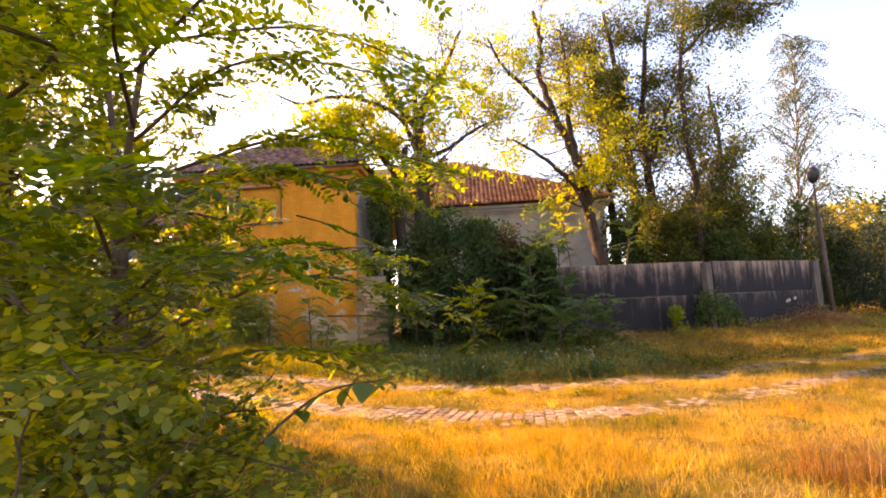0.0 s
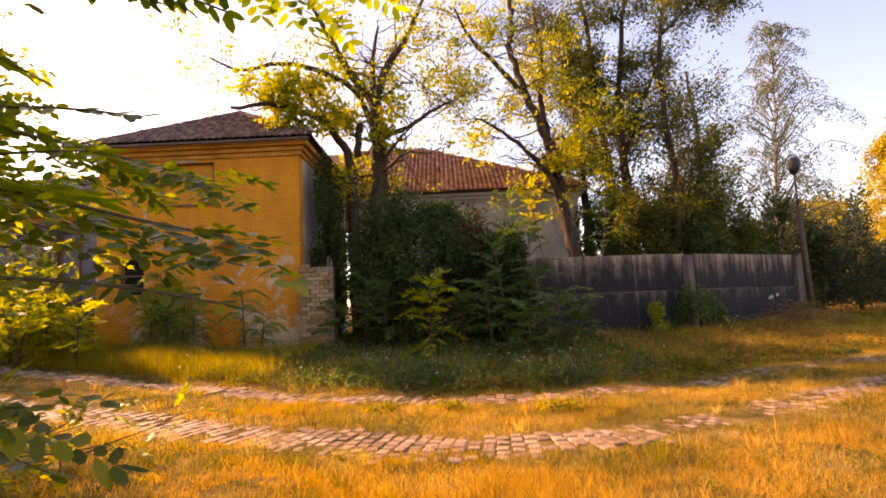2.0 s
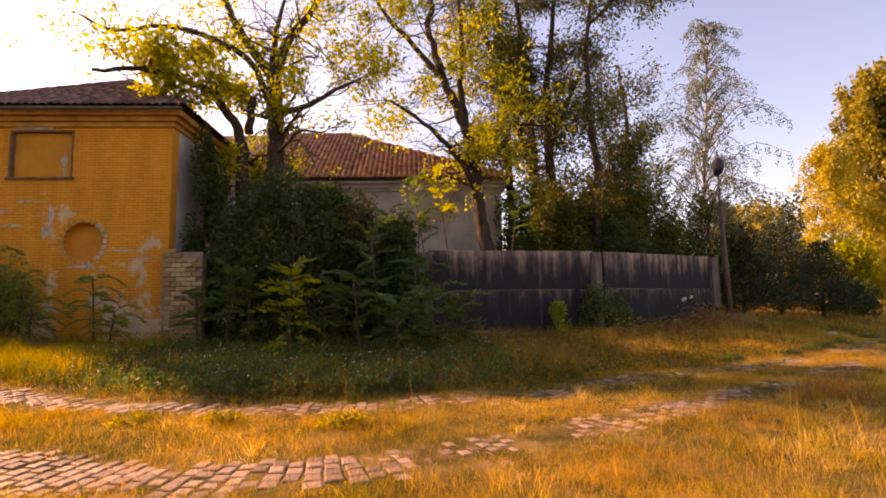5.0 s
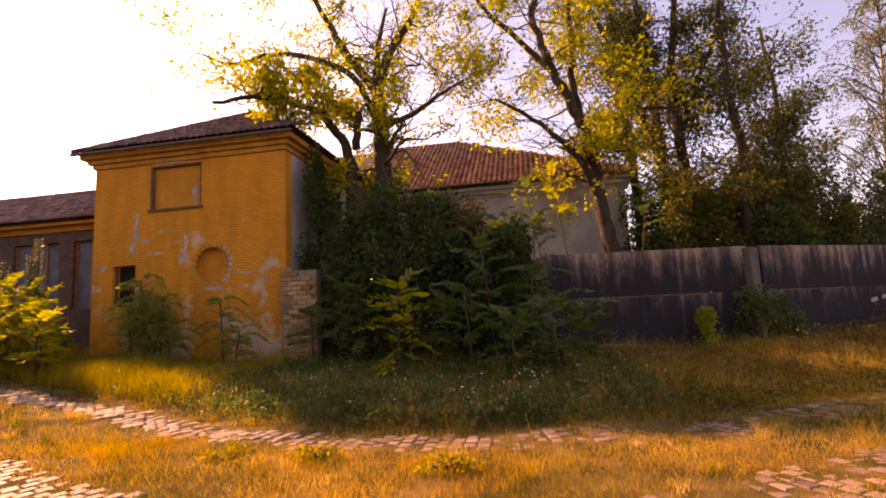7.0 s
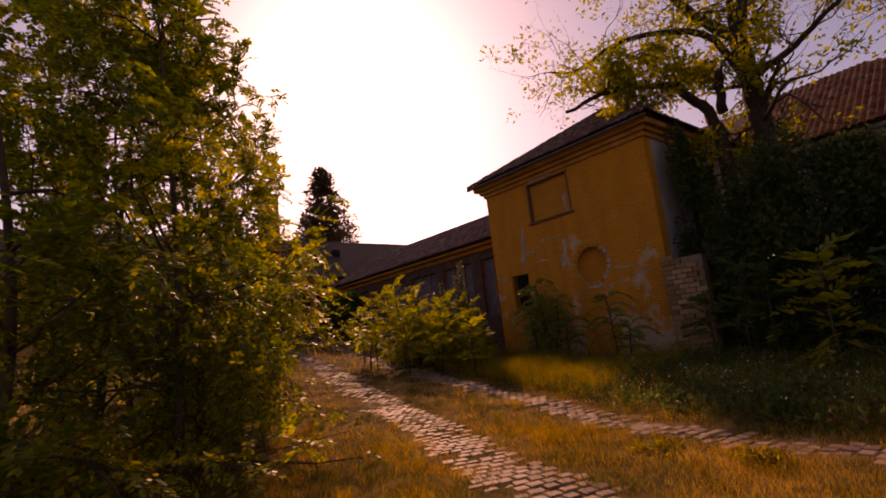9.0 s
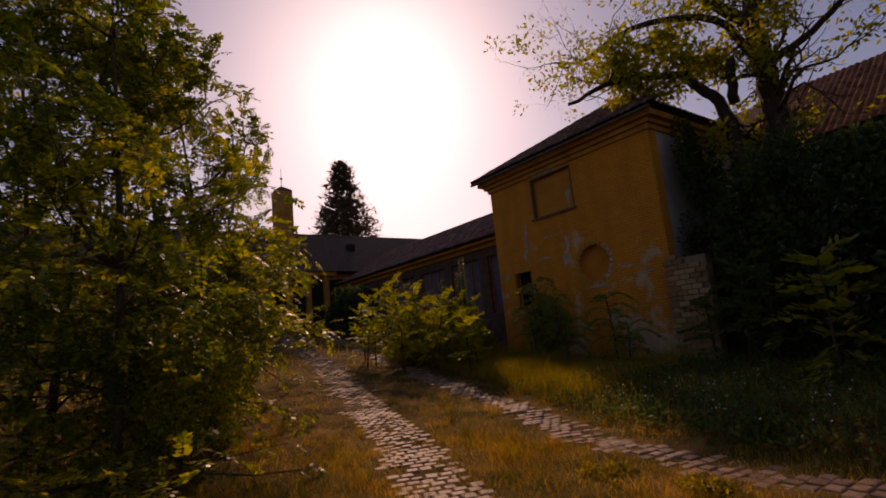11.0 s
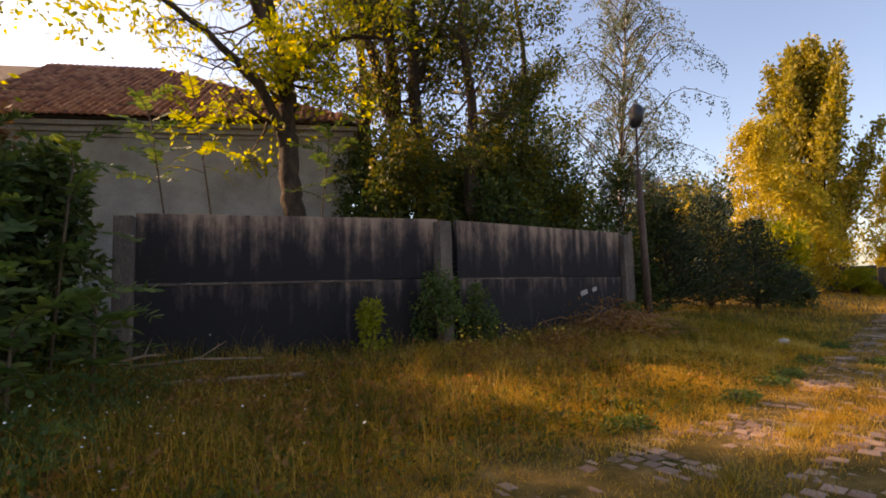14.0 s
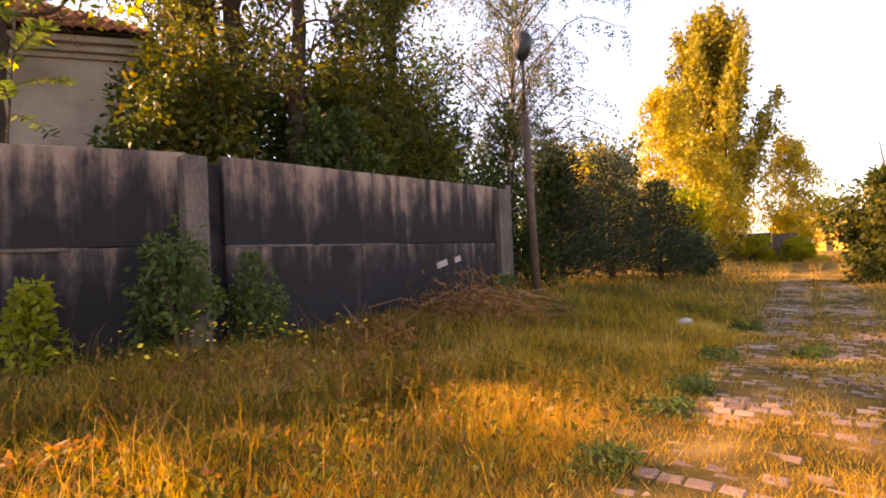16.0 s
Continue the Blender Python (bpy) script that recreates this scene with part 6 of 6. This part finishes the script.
height = (0.05 + 0.07 * patch + 0.26 * tall) * g_rng.uniform(0.5, 1.5, len(gxs)) * np.where(dt < 0.9, 0.75, 1.0) * (0.7 + 0.6 * blotch(gxs, gys, 4.3, 0.4))
green = (g_rng.uniform(0, 1, len(gxs)) < 0.2 + 0.78 * tall + 0.42 * (blotch(gxs, gys, 1.3, 3.0) > 0.56) - 0.22 * smoothstep(3, 8, gxs) * smoothstep(19.5, 17.5, gys))
height = np.minimum(height, 0.62)
high = height > 0.22
for sel, nm, mat, lb, bent in ((clear & ~green & ~high, "dry_grass", M_GRASSDRY, "short sun-bleached golden grass", False), (clear & green & ~high, "green_grass", M_GRASSGREEN, "short green-gold grass", False), (clear & ~green & high, "tall_dry_grass", M_GRASSDRY, "tall dry golden grass on the bank", True), (clear & green & high, "bank_grass", M_GRASSGREEN, "taller green-gold meadow grass on the bank", True)):
    blades(nm, gxs[sel], gys[sel], height[sel], thick[sel], 0.75, mat, g_rng, lb, bent)
fx = g_rng.uniform(-46, 75, 60000)
fy = g_rng.uniform(0, 66, 60000)
keep = (np.hypot(fx - 4, fy - 10) > 16) & (near_track(fx, fy) > 0.4) & ~((fy > 17.9) & (fx < 6))
blades("meadow_grass", fx[keep], fy[keep], g_rng.uniform(0.15, 0.42, keep.sum()), np.clip(0.0012 + 0.00045 * np.hypot(fx - 11, fy - 13)[keep], 0, 0.014), 0.6, M_GRASSDRY, g_rng, "far golden meadow grass")
# seed stalks standing over the bank grass
sx, sy, sr = scatter(6500, g_rng, [(1, 12), (4, 14), (8, 16), (11, 18), (-3, 14), (13, 19), (6, 13)], 0.5, 7)
ok = (sy - np.interp(sx, LINE_N[:, 0], LINE_N[:, 1]) > 0.8) & ~((sy > 17.9) & (sx < -4.3))
blades("seed_stalks", sx[ok], sy[ok], g_rng.uniform(0.3, 0.7, ok.sum()), np.full(ok.sum(), 0.0022), 0.5, M_GRASSDRY, g_rng, "thin dry seed stalks", True)

# taller sunlit grass between the track and the ochre house
tx, ty = g_rng.uniform(-13.5, -3.6, 26000), g_rng.uniform(12.8, 17.0, 26000)
ok = (ty - np.interp(tx, LINE_N[:, 0], LINE_N[:, 1]) > 0.7 + 0.5 * g_rng.uniform(0, 1, len(tx)))
blades("sunlit_grass", tx[ok], ty[ok], g_rng.uniform(0.25, 0.62, ok.sum()) * (0.6 + 0.7 * blotch(tx[ok], ty[ok], 1.1, 2.0)), np.full(ok.sum(), 0.0045), 0.6, M_GRASSGOLD, g_rng, "tall yellow-green grass before the ochre house", True)


def weed_stuff(name, label, anchors, n, r1, lo, hi, mat, rng, east=4.4):
    """Low broad-leaved weeds standing among the grass."""
    x, y, r = scatter(n, rng, anchors, 0.3, r1)
    ok = (y - np.interp(x, LINE_N[:, 0], LINE_N[:, 1]) > 0.6) & ~((y > 17.9) & (x < -4.3)) & (x < east)
    x, y = x[ok], y[ok]
    cx, cy = np.round(x / 0.3) * 0.3, np.round(y / 0.3) * 0.3
    x, y = cx + (x - cx) * 0.75, cy + (y - cy) * 0.75
    top = lo + (hi - lo) * np.clip(blotch(cx * 3, cy * 3, 1.7, 2.0), 0, 1)
    C = np.stack([x, y, land(x, y) + top * rng.uniform(0.15, 1, len(x))], 1)
    D = rng.normal(0, 1, (len(x), 3)) + np.array((0, 0, 0.4))
    tagged(new(name, leaf_mesh(name, C, D, 0.075, 0.035, mat, rng)), label, "weeds", kind="stuff")


weed_stuff("bank_weeds", "low green weeds in the bank grass", [(0, 12.2), (2, 12), (4, 13.6), (-2, 13), (6, 15), (1, 13.4), (-4, 14.4), (3, 15), (-1, 15), (1, 15.5), (-3, 15.6)], 52000, 3.0, 0.12, 0.45, M_AILANTH, g_rng)
weed_stuff("dry_weeds", "withered reddish weeds in the bank grass", [(1, 12), (4, 13.6), (3, 13), (5, 16), (6, 17.2), (9, 18), (7, 15.5), (8, 16.6), (10.5, 17.6), (5.5, 15)], 17000, 2.6, 0.06, 0.36, M_RUSTLEAF, g_rng, 13.5)


weed_stuff("meadow_weeds", "low olive weeds among the golden meadow grass", [(6, 14.5), (8, 15.5), (7, 17), (10, 17), (9, 15), (12, 17.4), (5, 13)], 15000, 2.4, 0.05, 0.3, M_GRASSGREEN, g_rng, 14.0)


def flower_stuff(name, label, anchors, n, r1, lo, hi, size, mat, rng):
    x, y, r = scatter(n, rng, anchors, 0.4, r1)
    ok = (y - np.interp(x, LINE_N[:, 0], LINE_N[:, 1]) > 0.7) & ~((y > 17.9) & (x < -4.3))
    x, y = x[ok], y[ok]
    n = len(x)
    h = rng.uniform(lo, hi, n)
    C = np.stack([x, y, land(x, y) + h], 1)
    ang = np.linspace(0, math.tau, 6, endpoint=False)
    s = size * rng.uniform(0.6, 1.3, n)
    tilt = rng.normal(0, 0.35, (n, 2))
    V = np.stack([C + np.stack([np.cos(a) * s, np.sin(a) * s, s * (np.cos(a) * tilt[:, 0] + np.sin(a) * tilt[:, 1])], 1) for a in ang], 1).reshape(-1, 3)
    tagged(new(name, quick_mesh(name, V, 6, np.arange(n * 6).reshape(n, 6), mat)), label, "flowers", kind="stuff")
    blades(name + "_stalks", x, y, h, np.full(n, 0.0025), 0.02, M_GRASSGREEN, rng, "thin green flower stalks")


flower_stuff("white_flowers", "small white wild carrot and daisy heads", [(1, 11.6), (0, 12), (3, 12.6), (-2, 12.6), (-1, 12.4), (2, 12.4), (4.5, 14)], 640, 4.5, 0.3, 0.62, 0.011, M_PETAL, g_rng)
flower_stuff("yellow_flowers", "clusters of small yellow ragwort flowers", [(8.2, 17.7), (8.9, 18.0), (9.7, 18.3), (8.6, 18.4)], 170, 1.0, 0.3, 0.62, 0.02, M_YPETAL, g_rng)

for k, at in enumerate(((11.35, 15.1), (13.2, 16.3), (12.5, 15.8), (15.6, 16.9), (16.9, 19.0), (9.4, 14.3), (14.6, 17.3), (-0.9, 9.85), (0.15, 9.9), (1.6, 9.5))):
    shrub("green_weed", "low tuft of green weeds in the golden grass", at, (0.36, 0.24, 0.15), 420, M_AILANTH if at[0] > 5 else M_GRASSGOLD, 700 + k, 0.065, 0.024, 4, 14, "weed")


# leafy grass tufts that stand out of the short turf on both sides of the tracks
cxs, cys = g_rng.uniform(-8, 15, 1500), g_rng.uniform(4.2, 18, 1500)
ok = (near_track(cxs, cys) > 0.42) & (cys > 0.75 * cxs + 1.5)
cxs, cys = cxs[ok], cys[ok]
pick = np.repeat(np.arange(len(cxs)), 34)
spread = g_rng.uniform(0.03, 0.11, len(cxs))[pick]
ux, uy = cxs[pick] + g_rng.normal(0, 1, len(pick)) * spread, cys[pick] + g_rng.normal(0, 1, len(pick)) * spread
uh = g_rng.uniform(0.07, 0.24, len(cxs))[pick] * g_rng.uniform(0.5, 1.3, len(pick))
kind_of = g_rng.uniform(0, 1, len(cxs))[pick]
for lo, hi, nm, mat, lb in ((0, 0.5, "green_tuft", M_GRASSGREEN, "olive-green grass tufts beside the tracks"), (0.5, 0.8, "gold_tuft", M_GRASSGOLD, "yellow-green grass tufts beside the tracks"), (0.8, 1.01, "straw_tuft", M_GRASSDRY, "bleached straw tufts beside the tracks")):
    sel = (kind_of >= lo) & (kind_of < hi)
    blades(nm, ux[sel], uy[sel], uh[sel], np.full(sel.sum(), 0.0032), 0.9, mat, g_rng, lb, True)
# rusty tufts and tall thin stalks in the near meadow
tuft_at = np.array([(3.0, 4.7), (3.25, 4.9), (2.8, 5.0), (8.1, 10.3), (8.3, 10.0)])
k = g_rng.integers(0, len(tuft_at), 900)
tux, tuy = tuft_at[k, 0] + g_rng.normal(0, 0.16, 900), tuft_at[k, 1] + g_rng.normal(0, 0.16, 900)
blades("rusty_tuft", tux, tuy, g_rng.uniform(0.2, 0.55, 900), np.full(900, 0.003), 0.7, M_RUSTLEAF, g_rng, "rust-brown tufts of tall dead grass", True)
stx, sty = g_rng.uniform(1.5, 9.5, 60), g_rng.uniform(4.5, 12.5, 60)
ok = near_track(stx, sty) > 0.5
blades("tall_stalk", stx[ok], sty[ok], g_rng.uniform(0.4, 0.85, ok.sum()), np.full(ok.sum(), 0.004), 0.25, M_GRASSDRY, g_rng, "single tall pale stalks", True)


# ---- paved wheel tracks of stone setts ----
paving = tagged(new("pavement"), "two worn wheel tracks of flat stone setts", "pavement", kind="structure")
def sett_mesh():
    """A small flat stone with a worn, rounded-over rim."""
    rims = [(0.079, 0.074, -0.05), (0.075, 0.07, -0.008), (0.063, 0.058, 0.0)]
    V = [(sx * a, sy * b, z) for a, b, z in rims for sx, sy in ((-1, -1), (1, -1), (1, 1), (-1, 1))]
    F = [(k * 4 + i, k * 4 + (i + 1) % 4, k * 4 + 4 + (i + 1) % 4, k * 4 + 4 + i) for k in (0, 1) for i in range(4)] + [(8, 9, 10, 11)]
    return mesh_of("sett", V, F, M_COBBLE)


sett_me = sett_mesh()
sv = np.array([v.co[:] for v in sett_me.vertices])
sf = [tuple(p.vertices) for p in sett_me.polygons]
c_rng = np.random.default_rng(330)
near_setts, V, F = 0, [], []
for pts in (TRACK_S, TRACK_N):
    line = fine_line(pts, 0.158)
    for k in range(1, len(line) - 1):
        p = line[k]
        if not (-26 < p.x < 28):
            continue
        d = (line[k + 1] - line[k - 1]).normalized()
        s = Vector((-d.y, d.x, 0))
        west = p.x < 2.0
        # turf has closed over stretches of the eastern half
        lost = blotch(np.array([p.x]), np.array([p.y]), 2.3, 1.0)[0] > (0.8 if west else 0.6)
        half = 1 if pts is TRACK_N and west else 2
        for j in range(-half - 1, half + 2):
            if abs(j) > half and c_rng.uniform() < (0.6 if half == 1 else 0.88) or c_rng.uniform() < (0.5 if lost else 0.05 if west else 0.1):
                continue
            q = p + s * (j * 0.166 + (0.04 if k % 2 else -0.04)) + Vector(c_rng.normal(0, 0.005, 3))
            g = gz(q.x, q.y) + (0.012 if west else 0.0) + c_rng.normal(0, 0.004)
            m = Matrix.Translation((q.x, q.y, g)) @ Matrix.Rotation(math.atan2(d.y, d.x) + math.pi / 2 + c_rng.normal(0, 0.06), 4, "Z") @ Matrix.Rotation(c_rng.normal(0, 0.04), 4, "X") @ Matrix.Diagonal((c_rng.uniform(0.85, 1.08), c_rng.uniform(0.85, 1.08), 1, 1))
            if pts is TRACK_S and -0.6 < q.x < 4.6 and near_setts < 170 or pts is TRACK_N and 9.8 < q.x < 14.0 and near_setts < 300:
                t = link("sett", sett_me, paving)
                t.matrix_local = m
                near_setts += 1
            else:
                R = np.array(m.to_3x3())
                F += [tuple(a + len(V) * len(sv) for a in f) for f in sf]
                V.append(sv @ R.T + np.array(m.translation))
link("setts", mesh_of("setts", np.concatenate(V), F, M_COBBLE), paving, kind="stuff")
